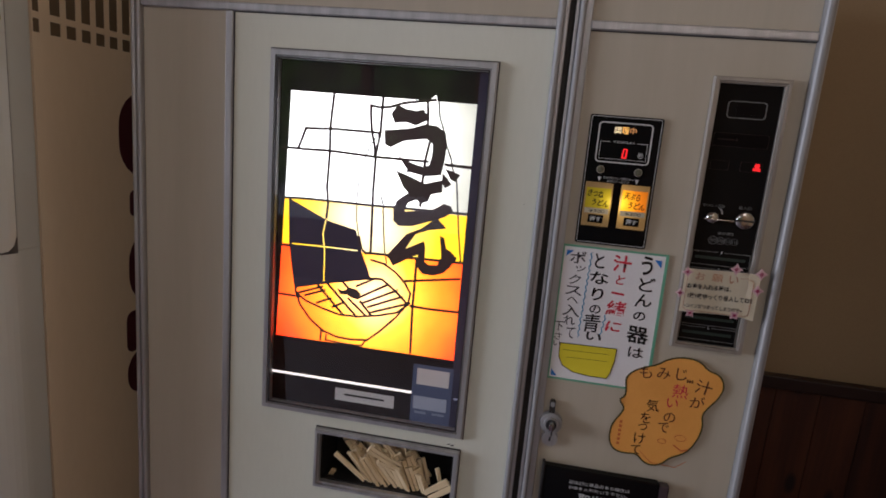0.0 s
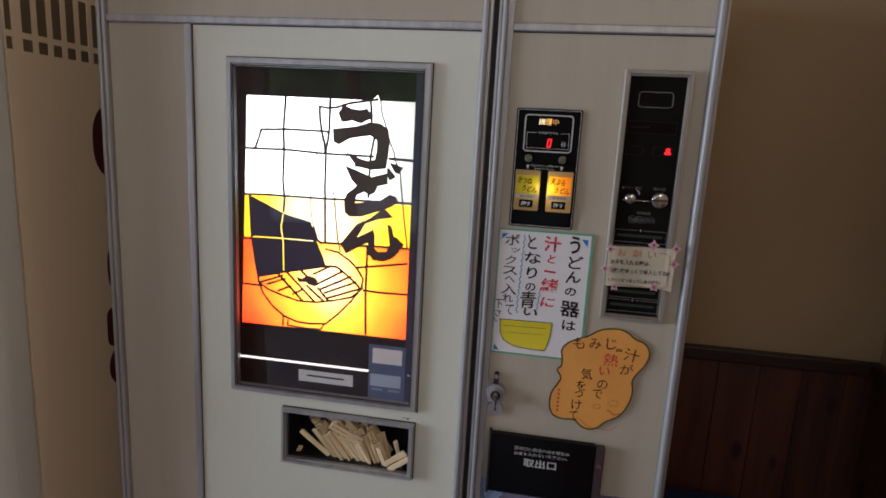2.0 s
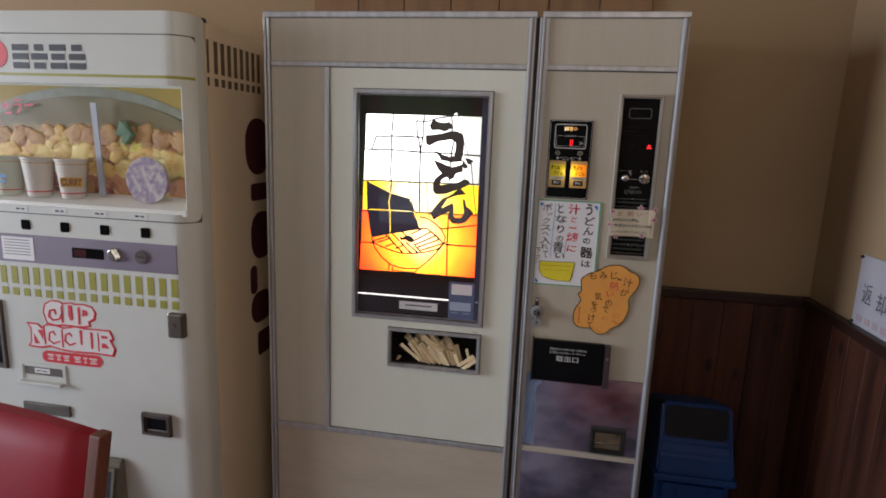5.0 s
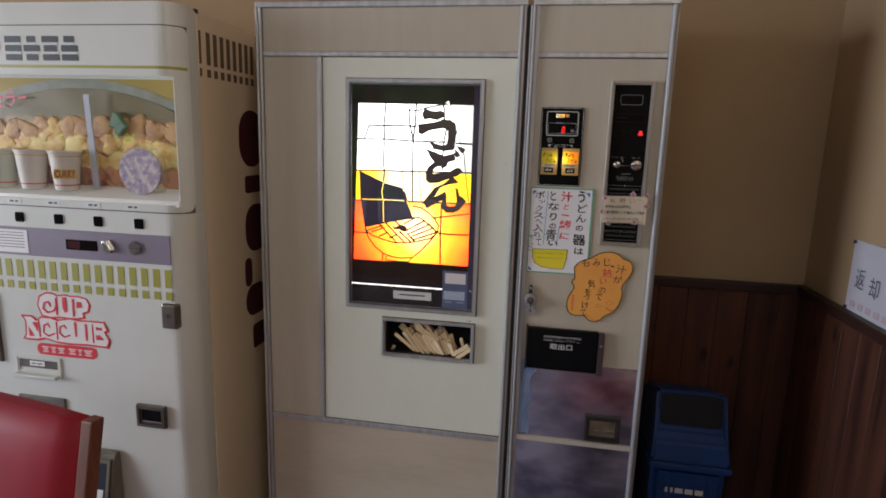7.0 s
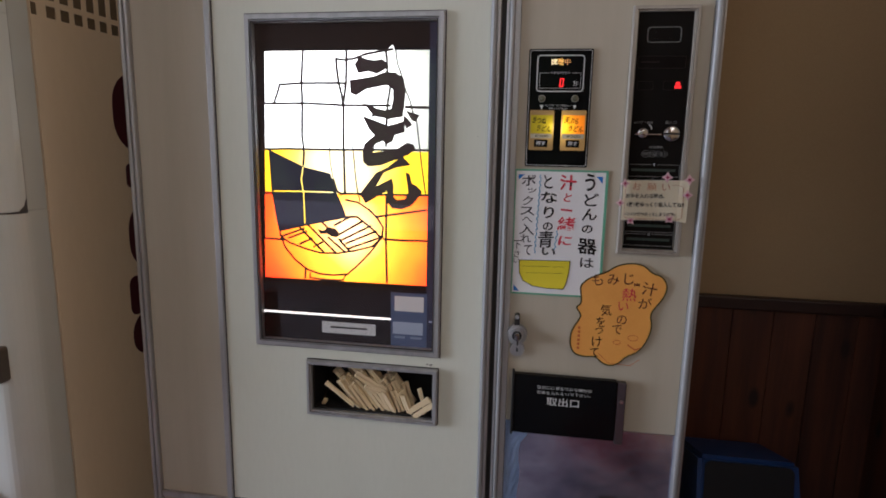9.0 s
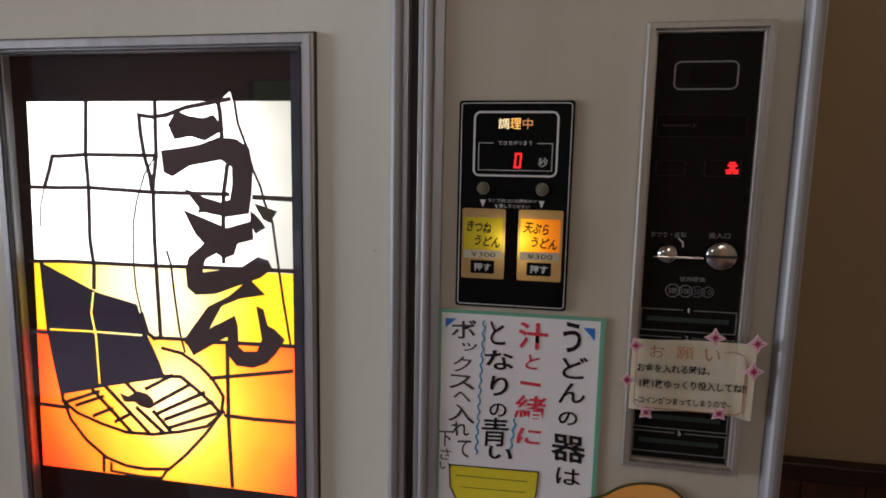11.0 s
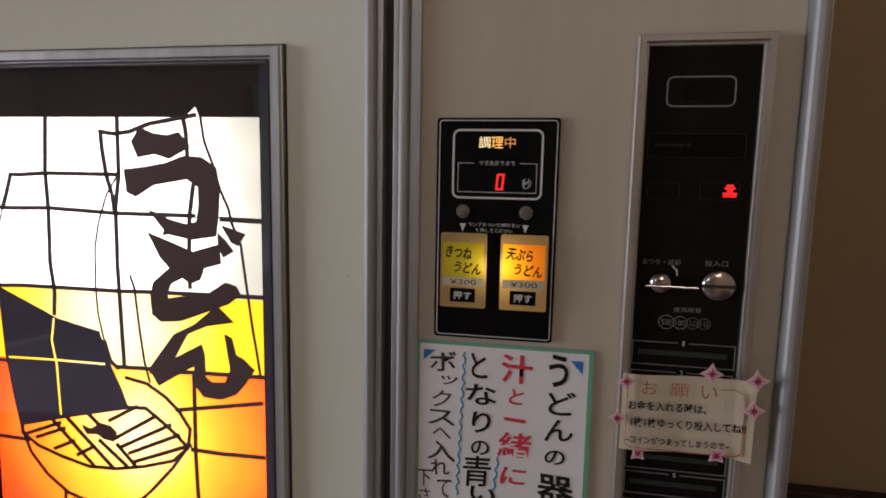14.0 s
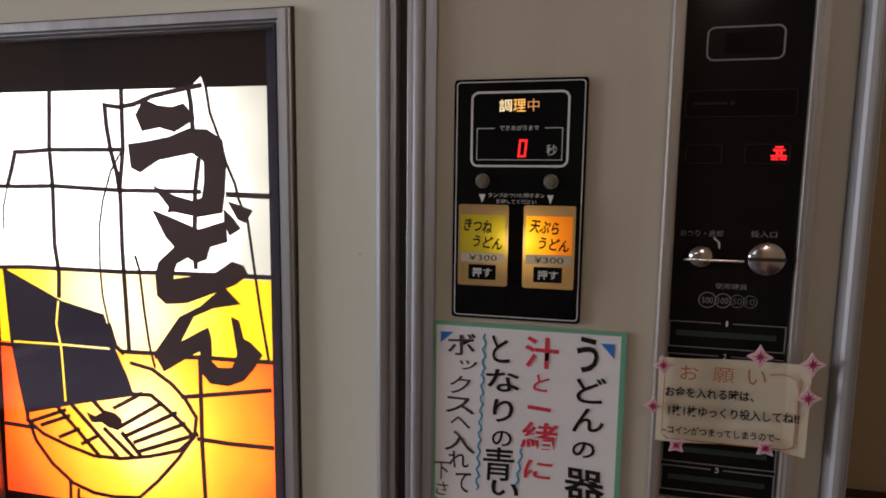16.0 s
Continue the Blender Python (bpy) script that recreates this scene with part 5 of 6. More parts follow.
for i in range(97):
    hx = -1.565 + 0.7395 * i / 96
    top = 1.352 + 0.252 * math.sqrt(max(1 - ((hx + 1.14) / 0.430) ** 2, 0.004))
    cols_.append([heap.verts.new((hx, DY - 0.0045 - 0.0008 * math.sin(hx * 40 + j), 1.352 + (top - 1.352) * j / 12)) for j in range(13)])
for a_, b_ in zip(cols_, cols_[1:]):
    for j in range(12):
        heap.faces.new((a_[j], b_[j], b_[j + 1], a_[j + 1]))
part("food_picture", heap, FOOD, disp, "picture of golden and yellow noodle toppings", True)
part("picture_rim", band(arc, 0.022, DY - 0.0020, DY - 0.0011), worn("pale_blue_rim", (0.19, 0.19, 0.12), (0.28, 0.30, 0.25), (30, 30, 30), 0.5), disp)
leafy = plate([(-1.050, 1.512), (-1.040, 1.530), (-1.034, 1.549), (-1.022, 1.545), (-1.012, 1.530), (-0.998, 1.512), (-1.010, 1.500), (-1.020, 1.488), (-1.034, 1.494), (-1.030, 1.508)], DY - 0.022, DY - 0.006, bevel=0.003)
part("leaf_picture", leafy, worn("leaf_print", (0.06, 0.16, 0.09), (0.16, 0.26, 0.14), (40, 40, 40), 0.5), disp)

TOPPING = [worn(n_, d_, l_, (30, 30, 30), 0.6, fine=4, detail=5, spread=(0.36, 0.62), island=0.12) for n_, d_, l_ in (
    ("golden_topping", (0.52, 0.22, 0.05), (0.76, 0.53, 0.16)), ("pale_yellow_topping", (0.64, 0.37, 0.08), (0.82, 0.67, 0.26)), ("cabbage_topping", (0.60, 0.48, 0.05), (0.78, 0.74, 0.16)),
    ("brown_topping", (0.34, 0.16, 0.055), (0.52, 0.31, 0.11)), ("red_topping", (0.30, 0.06, 0.06), (0.60, 0.30, 0.16)), ("green_topping", (0.20, 0.30, 0.08), (0.44, 0.50, 0.16)))]
trnd = random.Random(11)


def topping(cx, cz, rx, rz, mat):
    """A clump of soft, crinkled food in low relief: a core with smaller knobs grown round it."""
    bm = bmesh.new()
    knobs = [(0, 0, 0.72)] + [(math.cos(a) * trnd.uniform(0.45, 0.72), math.sin(a) * trnd.uniform(0.40, 0.70), trnd.uniform(0.28, 0.46)) for a in (trnd.uniform(0, 6.3) + k * 1.05 for k in range(6))]
    turn = trnd.uniform(-0.7, 0.7)
    for kx, kz, kr in knobs:
        own = bmesh.new()
        bmesh.ops.create_icosphere(own, subdivisions=2, radius=1.0)
        a, b = trnd.uniform(0, 6.3), trnd.uniform(0, 6.3)
        for v in own.verts:
            p = v.co.normalized()
            k = kr * (1 + 0.20 * math.sin(4.1 * p.x + a) * math.cos(3.7 * p.z + b) + 0.10 * math.sin(9 * p.x - 8 * p.z + a))
            u, w = (kx + p.x * k) * rx, (kz + p.z * k) * rz
            v.co = Vector((min(cx + u * math.cos(turn) - w * math.sin(turn), -0.8265), DY - 0.005 + p.y * 0.0045 * k - 0.0015 * (1 - kr), max(cz + u * math.sin(turn) + w * math.cos(turn), 1.3625)))
        joined(bm, own)
    part("topping", bm, mat, disp, smooth=True)


for i in range(13):
    for j in range(4):
        tx = -1.470 + 0.052 * i + (0.026 if j % 2 else 0) + trnd.uniform(-0.010, 0.010)
        tz = 1.385 + 0.039 * j + trnd.uniform(-0.008, 0.008)
        if tx > -0.832 or tz > 1.352 + 0.205 * math.sqrt(max(1 - ((tx + 1.14) / 0.42) ** 2, 0)):
            continue
        low = trnd.random()
        pick = (4 if low < 0.6 else 3) if j == 0 else (3 if low < 0.75 else 0) if j == 3 else (1 if low < 0.6 else 0 if low < 0.88 else 3) if tx < -1.06 else (1 if low < 0.45 else 0 if low < 0.65 else 3 if low < 0.9 else 2)
        topping(tx, tz, trnd.uniform(0.032, 0.058), trnd.uniform(0.022, 0.036), TOPPING[pick])
topping(-1.015, 1.492, 0.050, 0.030, TOPPING[2])
topping(-1.230, 1.500, 0.055, 0.026, TOPPING[1])
topping(-0.850, 1.490, 0.020, 0.016, TOPPING[5])


def noodle_cup(name, x, y, z, r, h, mat, label, words="", wmat=None):
    t = thing(name, label, "cup", (x, y, z), "cups in the display")
    prof = [(r * 0.72, 0), (r * 0.74, 0.003), (r * 0.98, h - 0.008), (r, h - 0.006), (r * 1.05, h - 0.004), (r * 1.05, h), (r * 0.97, h)]
    body = part("body", turned(prof, 0, 0), mat, t, smooth=False)
    part("ring_print", turned([(r * 0.770, h * 0.12), (r * 0.776, h * 0.12), (r * 0.785, h * 0.15), (r * 0.779, h * 0.15)], 0, 0), RED_PRINT, body)
    part("ring_print", turned([(r * 0.962, h * 0.86), (r * 0.968, h * 0.86), (r * 0.972, h * 0.88), (r * 0.966, h * 0.88)], 0, 0), material("gold_print", (0.5, 0.3, 0.05), 0.5), body)
    if words:
        part("word_block", plate(rounded(-r * 0.66, r * 0.66, h * 0.31, h * 0.55, 0.002), -r * 0.925, -r * 0.890), YELLOW_PRINT, body)
        lettering(words, 0, h * 0.43, r * 1.22, h * 0.19, -r * 0.940, wmat, body, 0, 0.045)
    t.rotation_euler = (0, 0, radians(38))
    return t


CUP_WHITE = worn("cup_white", (0.60, 0.56, 0.50), (0.70, 0.66, 0.60), (8, 8, 8), 0.5)
CUP_BLUE = worn("cup_pale", (0.50, 0.54, 0.42), (0.60, 0.62, 0.48), (8, 8, 8), 0.5)
BROWN_PRINT = material("brown_print", (0.30, 0.10, 0.02), 0.5)
YELLOW_PRINT = material("yellow_block_print", (0.68, 0.44, 0.08), 0.5)
cups = ((-1.348, CUP_BLUE, "pale cup with a blue print on the display shelf", "", None), (-1.259, CUP_WHITE, "white paper noodle cup with a faded print", "", None), (-1.161, CUP_WHITE, "white paper cup lettered curry in brown on yellow", "CURRY", BROWN_PRINT))
for cx, mat, label, words, wm in cups:
    noodle_cup("noodle_cup", cx, -0.1135, 1.3505, 0.0365, 0.098, mat, label, words, wm)
bars([(-1.352, -1.318, 1.400, 0.010), (-1.344, -1.320, 1.386, 0.006)], -0.1505, material("blue_print", (0.05, 0.18, 0.42), 0.5), disp)
lid = thing("cup_lid", "round wrapped lid with lilac print and clear film", "lid", (-0.945, -0.118, 1.348))
LILAC = worn("lilac_lid", (0.34, 0.28, 0.41), (0.60, 0.56, 0.56), (70, 70, 70), 0.25, fine=5, detail=4, spread=(0.40, 0.60), coat=0.6, bump=0.5)
loose(lid, "disc", disc(-0.945, 1.4055, 0.0565, -0.124, -0.114, 40, r1=0.054), LILAC)
loose(lid, "wrap", plate([(-0.990, 1.353), (-0.890, 1.353), (-0.872, 1.385), (-0.884, 1.440), (-0.905, 1.462), (-0.960, 1.470)], -0.1120, -0.1110), CLEAR, "clear film wrap")
post = thing("divider", "pale blue plastic divider standing in the display", "divider", (-1.090, -0.100, 1.34))
loose(post, "strip", plate([(-1.104, 1.588), (-1.088, 1.588), (-1.084, 1.470), (-1.078, 1.358), (-1.096, 1.358), (-1.099, 1.470)], -0.1035, -0.0995), material("pale_blue_plastic", (0.42, 0.45, 0.52), 0.4))
part("tube", box(DX0 + 0.02, DX1 - 0.02, NF + 0.030, NF + 0.042, 1.640, 1.650, 0.004), material("lit_display_tube", (1.0, 0.96, 0.88), 0.4, emit=1.15), disp, "lit display tube behind the head")
lettering("セラー", -1.332, 1.574, 0.095, 0.038, DY - 0.0125, RED_PRINT, disp, 6, 0.02)
front_pane = part("pane", box(DX0, -0.8230, NF + 0.0005, NF + 0.0015, 1.331, 1.6275), glass("cover_plastic", (0.95, 0.95, 0.94), 0.25, 0.018), head, "clear curved display cover")
front_pane.visible_shadow = False
# keys, coin plate, olive print
for cx in (-1.381, -1.270, -1.157, -1.045, -0.933):
    nd("push_button", box(cx - 0.0125, cx + 0.0125, NF - 0.004, NF + 0.001, 1.268, 1.293, 0.003), BLACK, label="dark square selection button")
GREY_PLATE = worn("grey_plate", (0.17, 0.145, 0.19), (0.22, 0.19, 0.25), (5, 5, 5), 0.4)
plate_ = nd("coin_plate", box(-1.70, -0.852, NF - 0.002, NF + 0.001, 1.182, 1.2545, 0.001, seg=1), GREY_PLATE, label="dark grey plate with coin slot and knob")
part("display", box(-1.141, -1.052, NF - 0.003, NF - 0.001, 1.205, 1.2310), BLACK, plate_)
part("display_window", box(-1.136, -1.100, NF - 0.0035, NF - 0.002, 1.209, 1.227), material("dark_red_window", (0.05, 0.012, 0.015), 0.2), plate_)
part("knob_plate", disc(-1.020, 1.220, 0.017, NF - 0.006, NF - 0.001, 28), CHROME, plate_)
part("knob", box(-1.0255, -1.0145, NF - 0.016, NF - 0.005, 1.204, 1.236, 0.003), CHROME, plate_, "chrome twist knob")
bpy.data.objects["knob"].matrix_world = Matrix.Translation((-1.020, 0, 1.220)) @ pose(0, 0, 0, 0, -30, 0) @ Matrix.Translation((1.020, 0, -1.220))
part("coin_entry", disc(-0.946, 1.220, 0.016, NF - 0.007, NF - 0.001, 28, r1=0.0175), CHROME, plate_, "round chrome coin slot")
part("slot_gap", box(-0.958, -0.934, NF - 0.0078, NF - 0.006, 1.2190, 1.2220), DARK_GAP, plate_)
bars([(-1.040, -1.000, 1.2425, 0.003), (-0.962, -0.932, 1.2425, 0.003), (-0.922, -0.902, 1.236, 0.0025), (-0.922, -0.905, 1.230, 0.0025), (-0.922, -0.905, 1.224, 0.0025)], NF - 0.0026, GREY_LINE, plate_)
lab = part("label_plate", box(-1.345, -1.252, NF - 0.003, NF - 0.001, 1.188, 1.2475), PAPER, plate_, "white instruction label")
bars([(-1.338, -1.262, 1.240 - 0.0075 * k, 0.0022) for k in range(6)], NF - 0.0036, GREY_LINE, lab)
tall = plate([(-0.009, 0), (0.009, 0), (0.009, 0.046), (-0.009, 0.046)], -0.0010, 0.001)
short = plate([(-0.009, 0), (0.009, 0), (0.009, 0.020), (-0.009, 0.020)], -0.0010, 0.001)
tall_ob, short_ob = nd("olive_bar", tall, OLIVE), nd("olive_bar", short, OLIVE)
for k in range(28):
    for src, z in ((tall_ob, 1.1235), (short_ob, 1.0925)):
        o = src if k == 0 else new("olive_bar", src.data)
        o.parent = noodle
        o.matrix_parent_inverse = Matrix.Translation(-noodle.location)
        o.location = (-0.863 - 0.0326 * k, NF, z)
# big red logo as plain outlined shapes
LOGO_FILL = material("pale_print", (0.72, 0.70, 0.67), 0.4)


def logo_mm(text):
    """Points in millimetres from the logo's lower left corner."""
    return [(-1.300 + float(p.split(",")[0]) / 1000, 0.900 + float(p.split(",")[1]) / 1000) for p in text.split()]


LOGO_TOP = "56,152 63,175 84,186 106,185 115,180 142,184 153,181 176,183 200,178 209,164 204,146 188,138 191,128 170,123 147,122 117,123 91,120 66,124"
LOGO_LOW = "6,119 34,119 47,109 62,119 91,119 113,114 147,121 175,118 208,119 247,119 256,98 247,94 259,72 252,53 197,55 140,53 101,55 68,62 41,56 5,57 13,68 15,106"
logo = nd("logo", plate([(x_ + 0.004, z_ - 0.004) for x_, z_ in logo_mm(LOGO_LOW)], NF - 0.0006, NF + 0.001), RED_PRINT, label="red outlined maker's logo")
part("logo_shadow", plate([(x_ + 0.004, z_ - 0.003) for x_, z_ in logo_mm(LOGO_TOP)], NF - 0.0006, NF + 0.001), RED_PRINT, logo)
for k, outline_ in enumerate((LOGO_TOP, LOGO_LOW)):
    part("logo_face", plate(logo_mm(outline_), NF - 0.0010 - 0.0008 * k, NF - 0.0004), LOGO_FILL, logo, "pale face of the logo")
    part("logo_edge", band(logo_mm(outline_), 0.0036, NF - 0.0014 - 0.0008 * k, NF - 0.0004, closed=True), RED_PRINT, logo)
for text in ("94,150 90,162 77,159 72,143 84,133 104,139 113,156", "87,93 82,103 70,97 67,78 80,69 101,78", "136,94 130,102 118,97 115,80 128,70 146,77"):
    part("logo_curl", band(logo_mm(text), 0.0042, NF - 0.0026, NF - 0.0010), RED_PRINT, logo)
for text in ("132,178 131,150 136,137 143,140 142,178", "174,169 186,167 185,154 172,152", "35,103 49,78 51,105", "22,90 38,66 23,64", "160,114 161,74 166,74 167,113", "191,111 191,66 197,67 198,110",
             "223,105 241,104 240,98 224,97", "223,84 233,84 244,72 222,71", "110,172 116,178 114,130 110,128", "160,174 165,176 164,130 159,128", "52,112 56,112 58,66 53,64", "106,110 110,112 109,62 105,62", "212,112 215,112 215,62 211,62"):
    part("logo_slot", plate(logo_mm(text), NF - 0.0026, NF - 0.0010), RED_PRINT, logo)
pill = nd("logo_pill", plate(logo_mm("41,31 44,42 53,47 140,48 208,48 217,43 220,32 216,21 208,16 137,15 53,16 44,21"), NF - 0.0012, NF + 0.001), RED_PRINT, label="red rounded bar with white marks")
for x0, x1 in ((57, 77), (83, 99), (104, 124), (136, 158), (164, 176), (182, 206)):
    for dz, inset in ((37.5, 0), (32.0, 4), (25.5, 2)):
        bars([(-1.300 + (x0 + inset) / 1000, -1.300 + (x1 - inset) / 1000, 0.900 + dz / 1000, 0.0032)], NF - 0.0017, LOGO_FILL, pill)
# door lock, change cup, coin tray, tilted take-out flap
lk = nd("door_lock", box(-0.880, -0.838, NF - 0.014, NF + 0.010, 1.022, 1.085, 0.005), BRONZE, label="bronze lock cover")
part("keyhole", disc(-0.860, 1.056, 0.0045, NF - 0.0155, NF - 0.013, 16), CHROME, lk)
rc = nd("change_cup", frame_bars(-0.972, -0.890, 0.748, 0.808, 0.013, NF - 0.012, NF + 0.001), BRONZE, label="bronze change cup")
part("pocket", box(-0.960, -0.902, NF - 0.003, NF - 0.0005, 0.760, 0.797), BLACK, rc)
part("pocket_edge", box(-0.958, -0.904, NF - 0.006, NF - 0.002, 0.7605, 0.7640), CHROME, rc)
tray = nd("coin_tray", frame_bars(-1.330, -1.190, 0.853, 0.910, 0.012, NF - 0.004, NF + 0.001), WHITE, label="recessed tray with a small label")
part("recess", box(-1.319, -1.201, NF - 0.0015, NF - 0.0004, 0.876, 0.899), BRONZE, tray)
part("label_plate", box(-1.285, -1.240, NF - 0.0030, NF - 0.001, 0.882, 0.895), PAPER, tray)
bars([(-1.279, -1.266, 0.8885, 0.004), (-1.262, -1.247, 0.8885, 0.004)], NF - 0.0036, GREY_LINE, tray)
part("tray_lip", box(-1.325, -1.195, NF - 0.020, NF - 0.003, 0.853, 0.862, 0.003), WHITE, tray)
sw = nd("side_window", frame_bars(-1.62, -1.366, 0.885, 1.075, 0.014, NF - 0.008, NF + 0.001), BRONZE, label="dark framed window")
part("pane", box(-1.608, -1.378, NF - 0.003, NF - 0.0005, 0.897, 1.063), BLACK, sw)
nd("slot_cover", box(-1.33, -1.187, NF - 0.006, NF + 0.001, 0.765, 0.796, 0.002), BRONZE, label="grey metal slot cover")
flap = bmesh.new()
fv = [flap.verts.new(p) for p in ((-1.40, NF, 0.667), (-1.035, NF, 0.667), (-1.035, NF - 0.016, 0.664), (-1.40, NF - 0.016, 0.664), (-1.40, NF, 0.36), (-1.030, NF, 0.36), (-1.030, NF - 0.075, 0.37), (-1.40, NF - 0.075, 0.37))]
for q in ((0, 1, 2, 3), (3, 2, 6, 7), (7, 6, 5, 4), (0, 4, 5, 1), (1, 5, 6, 2), (0, 3, 7, 4)):
    flap.faces.new([fv[k] for k in q])
bmesh.ops.bevel(flap, geom=flap.edges[:], offset=0.003, segments=2, affect="EDGES")
OLIVE_METAL = worn("olive_metal", (0.15, 0.14, 0.10), (0.24, 0.22, 0.16), (8, 8, 8), 0.4, 0.3)
fl = nd("takeout_hood", flap, OLIVE_METAL, label="olive metal take-out hood standing proud")
tilt = Matrix.Translation((0, NF - 0.0205, 0.640)) @ pose(0, 0, 0, -11.2, 0, 0)
w1 = part("hood_window", box(-1.38, -1.058, -0.0012, 0.003, -0.26, -0.004), material("dark_window", (0.03, 0.035, 0.045), 0.15), fl)
w1.matrix_world = tilt
hood_rim = part("hood_frame", frame_bars(-1.392, -1.046, -0.272, 0.008, 0.012, -0.007, 0.002), OLIVE_METAL, fl)
hood_rim.matrix_world = tilt
w2 = part("label_plate", box(-1.100, -1.066, -0.0024, 0.002, -0.105, -0.075), PAPER, fl)
w2.matrix_world = tilt
# dark red letters on the flank, as plain shapes
FL_RED = material("dark_red_print", (0.060, 0.009, 0.016), 0.5)
bm = bmesh.new()
for y0, y1, z0, z1, r_ in ((0.110, 0.250, 1.410, 1.570, 0.065), (0.135, 0.270, 1.335, 1.385, 0.012), (0.130, 0.260, 1.160, 1.300, 0.055), (0.120, 0.160, 1.060, 1.145, 0.018), (0.120, 0.245, 0.965, 1.060, 0.045), (0.155, 0.260, 0.860, 0.935, 0.012)):
    ring_ = [(y_, z_) for y_, z_ in rounded(y0, y1, z0, z1, r_, 6)]
    own = bmesh.new()
    f = own.faces.new([own.verts.new((NX1 + 0.0010, y_, z_)) for y_, z_ in ring_])
    for v in bmesh.ops.extrude_face_region(own, geom=[f])["geom"]:
        if isinstance(v, bmesh.types.BMVert):
            v.co.x = NX1 + 0.0002
    joined(bm, own)
nd("flank_print", bm, FL_RED, label="dark red print shapes")


# ---------------------------------------------------------------- chair, stool, bin, wall notice
VINYL = worn("red_vinyl", (0.23, 0.012, 0.022), (0.30, 0.018, 0.032), (5, 5, 5), 0.50, coat=0.06, bump=0.10, fine=60)
VINYL.node_tree.nodes["Principled BSDF"].inputs["Specular IOR Level"].default_value = 0.18
OAK = worn("chair_wood", (0.08, 0.022, 0.010), (0.17, 0.055, 0.025), (30, 30, 3), 0.5, bump=0.15, fine=6)
chair = thing("dining_chair", "dining chair with red vinyl backrest and brown wooden posts", "chair", (-0.924, -0.560, 0.0))


def ch(name, bm, mat, m=None, label=""):
    ob = part(name, bm, mat, chair, label)
    if m is not None:
        ob.matrix_local = m
    return ob


CW = 0.215


def recline(bm):
    """Leans what stands above the seat backwards."""
    for v in bm.verts:
        v.co.y += 0.20 * (1.0 - max(v.co.z, 0.43))
    return bm


pad = bmesh.new()
bmesh.ops.create_cube(pad, size=1.0)
bmesh.ops.subdivide_edges(pad, edges=pad.edges[:], cuts=7, use_grid_fill=True)
for v in pad.verts:
    u, q, w = v.co.x * 2, v.co.y * 2, v.co.z * 2
    puff = (1 - abs(u) ** 6) * (1 - abs(w) ** 6)
    v.co = Vector((u * (CW - 0.014) * (1 - 0.012 * abs(q)), q * (0.012 + 0.017 * puff), 0.820 + w * 0.188 + 0.006 * (1 - u * u) * max(w, 0)))
recline(pad)
back = ch("backrest", pad, VINYL, label="padded red vinyl backrest")
for p in back.data.polygons:
    p.use_smooth = True
for s in (-1, 1):
    post_ = box(s * CW - 0.0125, s * CW + 0.0125, -0.013, 0.013, 0, 1.012, 0.003)
    bmesh.ops.bisect_plane(post_, geom=post_.verts[:] + post_.edges[:] + post_.faces[:], plane_co=(0, 0, 0.43), plane_no=(0, 0, 1))
    ch("back_post", recline(post_), OAK)
    ch("leg", box(s * CW - 0.018, s * CW + 0.018, 0.460, 0.496, 0, 0.43, 0.003), OAK)
    ch("side_rail", box(s * CW - 0.011, s * CW + 0.011, 0.127, 0.46, 0.37, 0.42, 0.003), OAK)
ch("seat", box(-CW + 0.004, CW - 0.004, 0.128, 0.51, 0.425, 0.475, 0.018, seg=3), VINYL, label="red vinyl seat")
chair.rotation_euler = (0, 0, radians(171.5))

stool = thing("stool", "round red vinyl stool on dark metal legs", "stool", (0.34, -1.02, 0))
part("seat", turned([(0.150, 0.425), (0.165, 0.432), (0.168, 0.455), (0.150, 0.478), (0.10, 0.486), (0.02, 0.488)], 0, 0, 32), VINYL, stool, smooth=True)
for a in (45, 135, 225, 315):
    part("leg", box(-0.011, 0.011, -0.011, 0.011, 0, 0.428, 0.003), BLACK_MAT, stool).location = (0.115 * math.cos(radians(a)), 0.115 * math.sin(radians(a)), 0)
part("ring", turned([(0.118, 0.150), (0.128, 0.150), (0.128, 0.162), (0.118, 0.162)], 0, 0, 32), BLACK_MAT, stool)

BLUE_PLASTIC = worn("blue_plastic", (0.003, 0.028, 0.125), (0.006, 0.048, 0.195), (5, 5, 5), 0.42)
bin_ = thing("waste_bin", "blue plastic drinks bin with a hooded lid", "bin", (0.452, 0.19, 0))


def bn(name, bm, mat, label=""):
    return part(name, bm, mat, bin_, label)


def tub(w0, d0, z0, w1, d1, z1, bevel):
    bm = bmesh.new()
    bmesh.ops.create_cube(bm, size=1.0)
    for v in bm.verts:
        w, d, z = (w0, d0, z0) if v.co.z < 0 else (w1, d1, z1)
        v.co = Vector((v.co.x * w, v.co.y * d, z))
    bmesh.ops.bevel(bm, geom=bm.edges[:], offset=bevel, segments=3, affect="EDGES")
    return bm


bn("tub", tub(0.165, 0.20, 0.0, 0.188, 0.235, 0.680, 0.018), BLUE_PLASTIC)
bn("rim", tub(0.206, 0.256, 0.672, 0.206, 0.256, 0.690, 0.005), BLUE_PLASTIC)
lidf = bmesh.new()
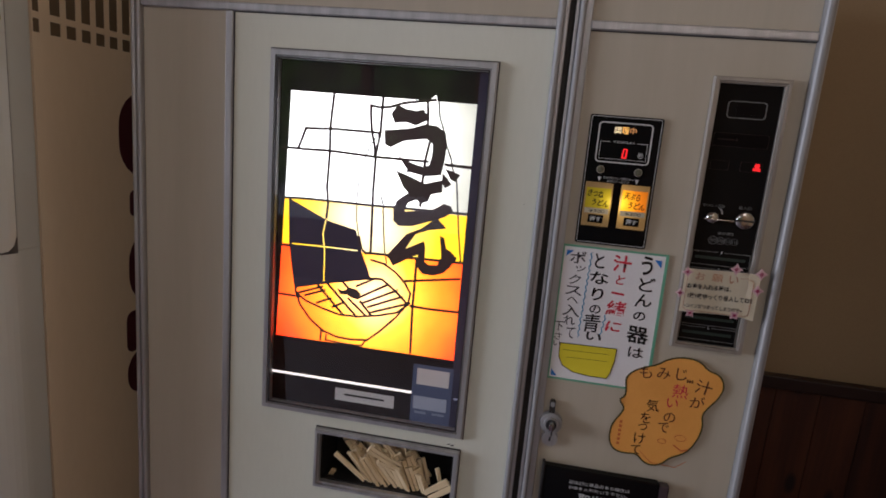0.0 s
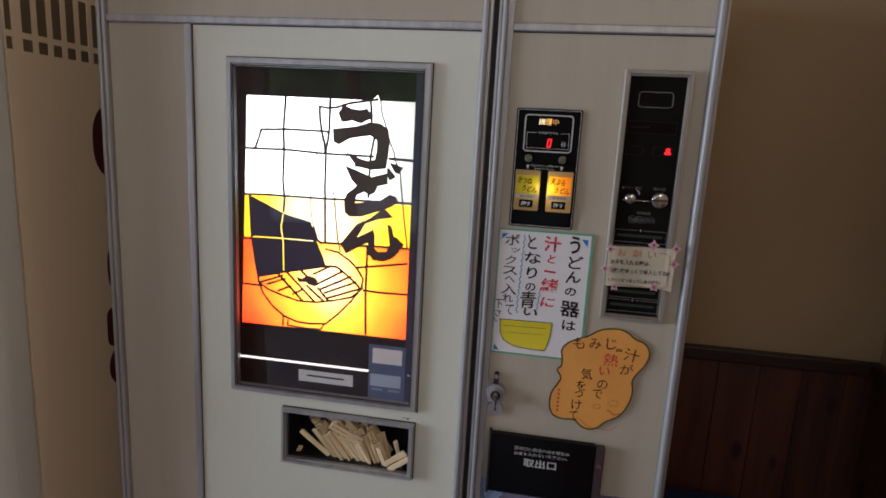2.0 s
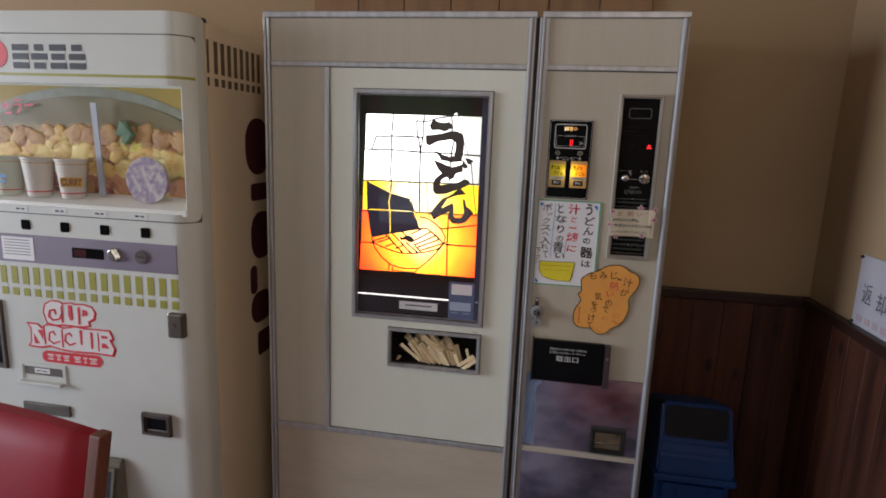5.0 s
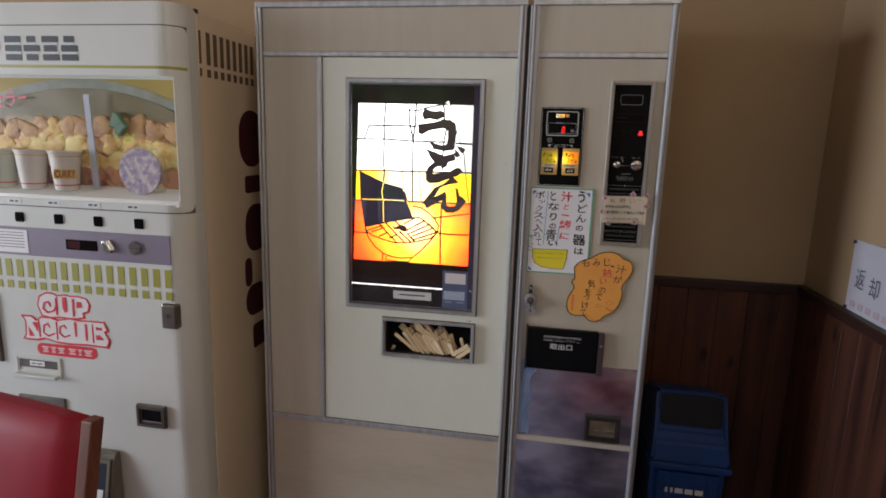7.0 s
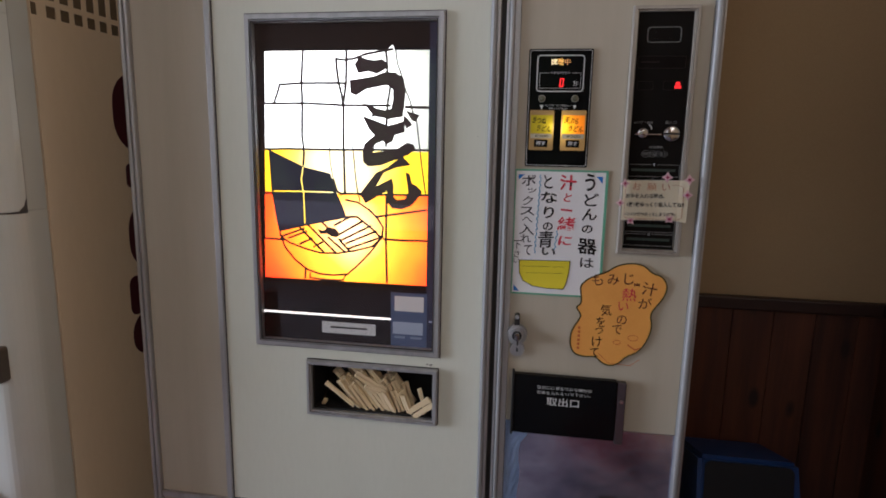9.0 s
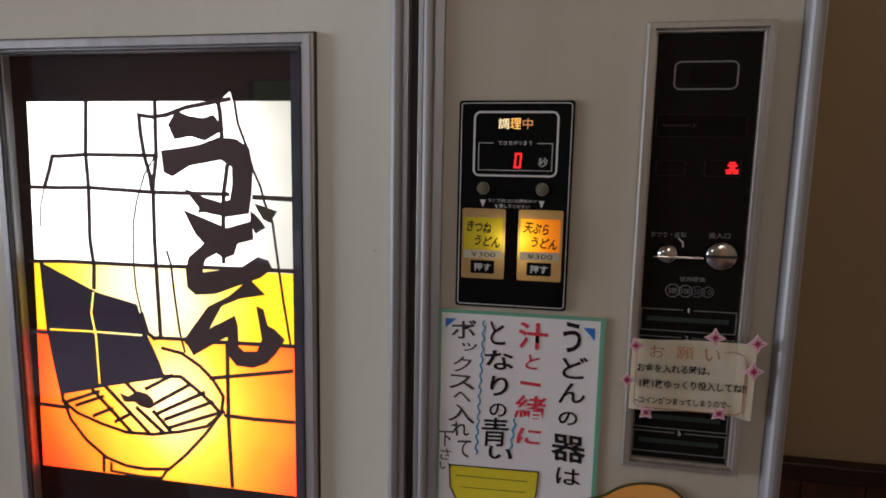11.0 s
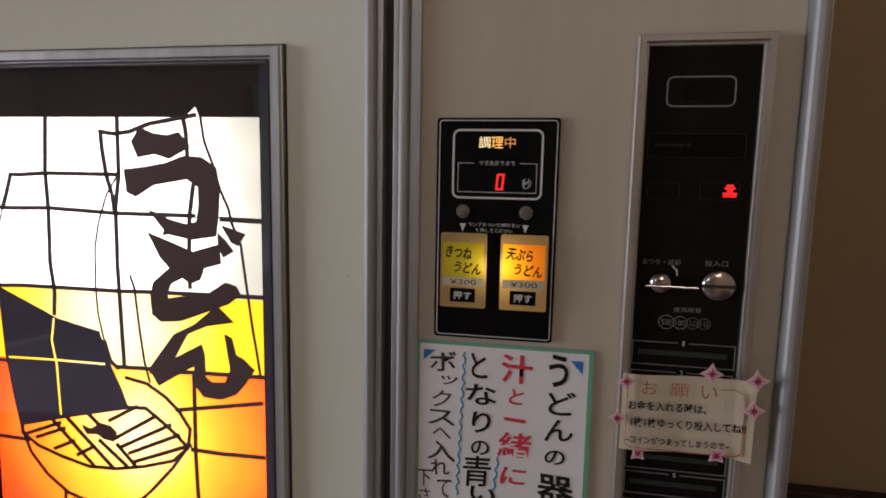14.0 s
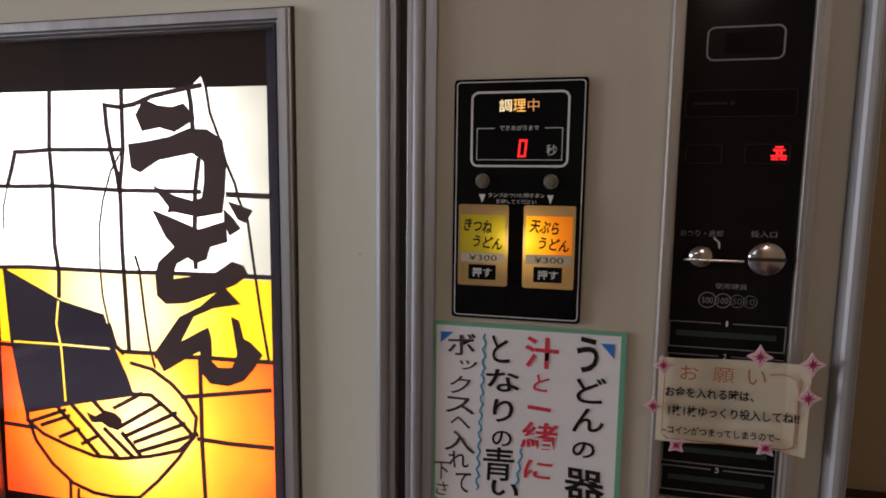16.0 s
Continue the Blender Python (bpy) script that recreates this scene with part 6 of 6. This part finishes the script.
lv = [lidf.verts.new(p) for p in ((-0.099, -0.124, 0.690), (0.099, -0.124, 0.690), (0.099, 0.118, 0.690), (-0.099, 0.118, 0.690), (-0.094, -0.112, 0.745), (0.094, -0.112, 0.745), (0.090, -0.086, 0.768), (-0.090, -0.086, 0.768),
                                 (-0.088, -0.070, 0.870), (0.088, -0.070, 0.870), (0.088, 0.112, 0.815), (-0.088, 0.112, 0.815))]
for q in ((0, 1, 5, 4), (3, 2, 1, 0), (4, 5, 6, 7), (7, 6, 9, 8), (8, 9, 10, 11), (2, 3, 11, 10), (1, 2, 10, 9, 6, 5), (3, 0, 4, 7, 8, 11)):
    lidf.faces.new([lv[k] for k in q])
bmesh.ops.bevel(lidf, geom=lidf.edges[:], offset=0.008, segments=2, affect="EDGES")
lidob = bn("lid", lidf, BLUE_PLASTIC, "hooded blue lid")
# flat near-black plate on the solid lid paints the shade inside the mouth
op = part("opening", plate(rounded(-0.078, 0.078, -0.042, 0.040, 0.012), -0.002, 0.002), material("bin_mouth_shade", (0.002, 0.003, 0.006), 0.7), lidob, "dark plate painted as the shaded mouth of the bin")
op.matrix_local = Matrix.Translation((0, -0.0790, 0.822)) @ pose(0, 0, 0, -9, 0, 0)
for s in (-1, 1):
    bn("rib", box(s * 0.045 - 0.003, s * 0.045 + 0.003, -0.121, -0.108, 0.36, 0.660, 0.001, seg=1), BLUE_PLASTIC)
bars([(-0.055, -0.035, 0.610, 0.014), (-0.030, -0.010, 0.610, 0.014), (-0.005, 0.015, 0.610, 0.014), (0.020, 0.040, 0.610, 0.014)], -0.1175, PRINT_WHITE, bin_, "brand_bar")

notice = thing("wall_notice", "laminated white paper notice pinned to the side wall", "sign", (RIGHT - 0.002, 0.0, 1.21))


def wall_text(text, y, z, w, h, mat, parent):
    ob = lettering(text, 0, 0, w, h, 0, mat, parent)
    ob.matrix_world = Matrix.Translation((RIGHT - 0.0042, y, z)) @ pose(0, 0, 0, 0, 0, -90)
    return ob


NS = loose(notice, "sheet", box(RIGHT - 0.0030, RIGHT - 0.0010, -0.170, 0.122, 1.127, 1.297, 0.0005, seg=1), worn("laminated_paper", (0.46, 0.46, 0.51), (0.53, 0.53, 0.58), (5, 5, 5), 0.35))
GREY_INK = material("grey_ink", (0.10, 0.10, 0.13), 0.6)
wall_text("返", 0.072, 1.210, 0.040, 0.048, GREY_INK, NS)
wall_text("却", 0.010, 1.202, 0.040, 0.048, GREY_INK, NS)
bm = bmesh.new()
for k in range(8):
    box(RIGHT - 0.0042, RIGHT - 0.0036, 0.100 - 0.034 * k - 0.022, 0.100 - 0.034 * k, 1.138, 1.154, 0, bm)
part("unreadable_print", bm, material("pink_ink", (0.46, 0.36, 0.39), 0.6), NS)
for yy, zz in ((0.117, 1.292), (0.117, 1.132)):
    pin = part("pin", turned([(0.004, -0.001), (0.004, 0.004), (0.002, 0.006)], 0, 0, 12), BLACK_MAT, NS)
    pin.matrix_world = Matrix.Translation((RIGHT - 0.003, yy, zz)) @ pose(0, 0, 0, 0, -90, 0)
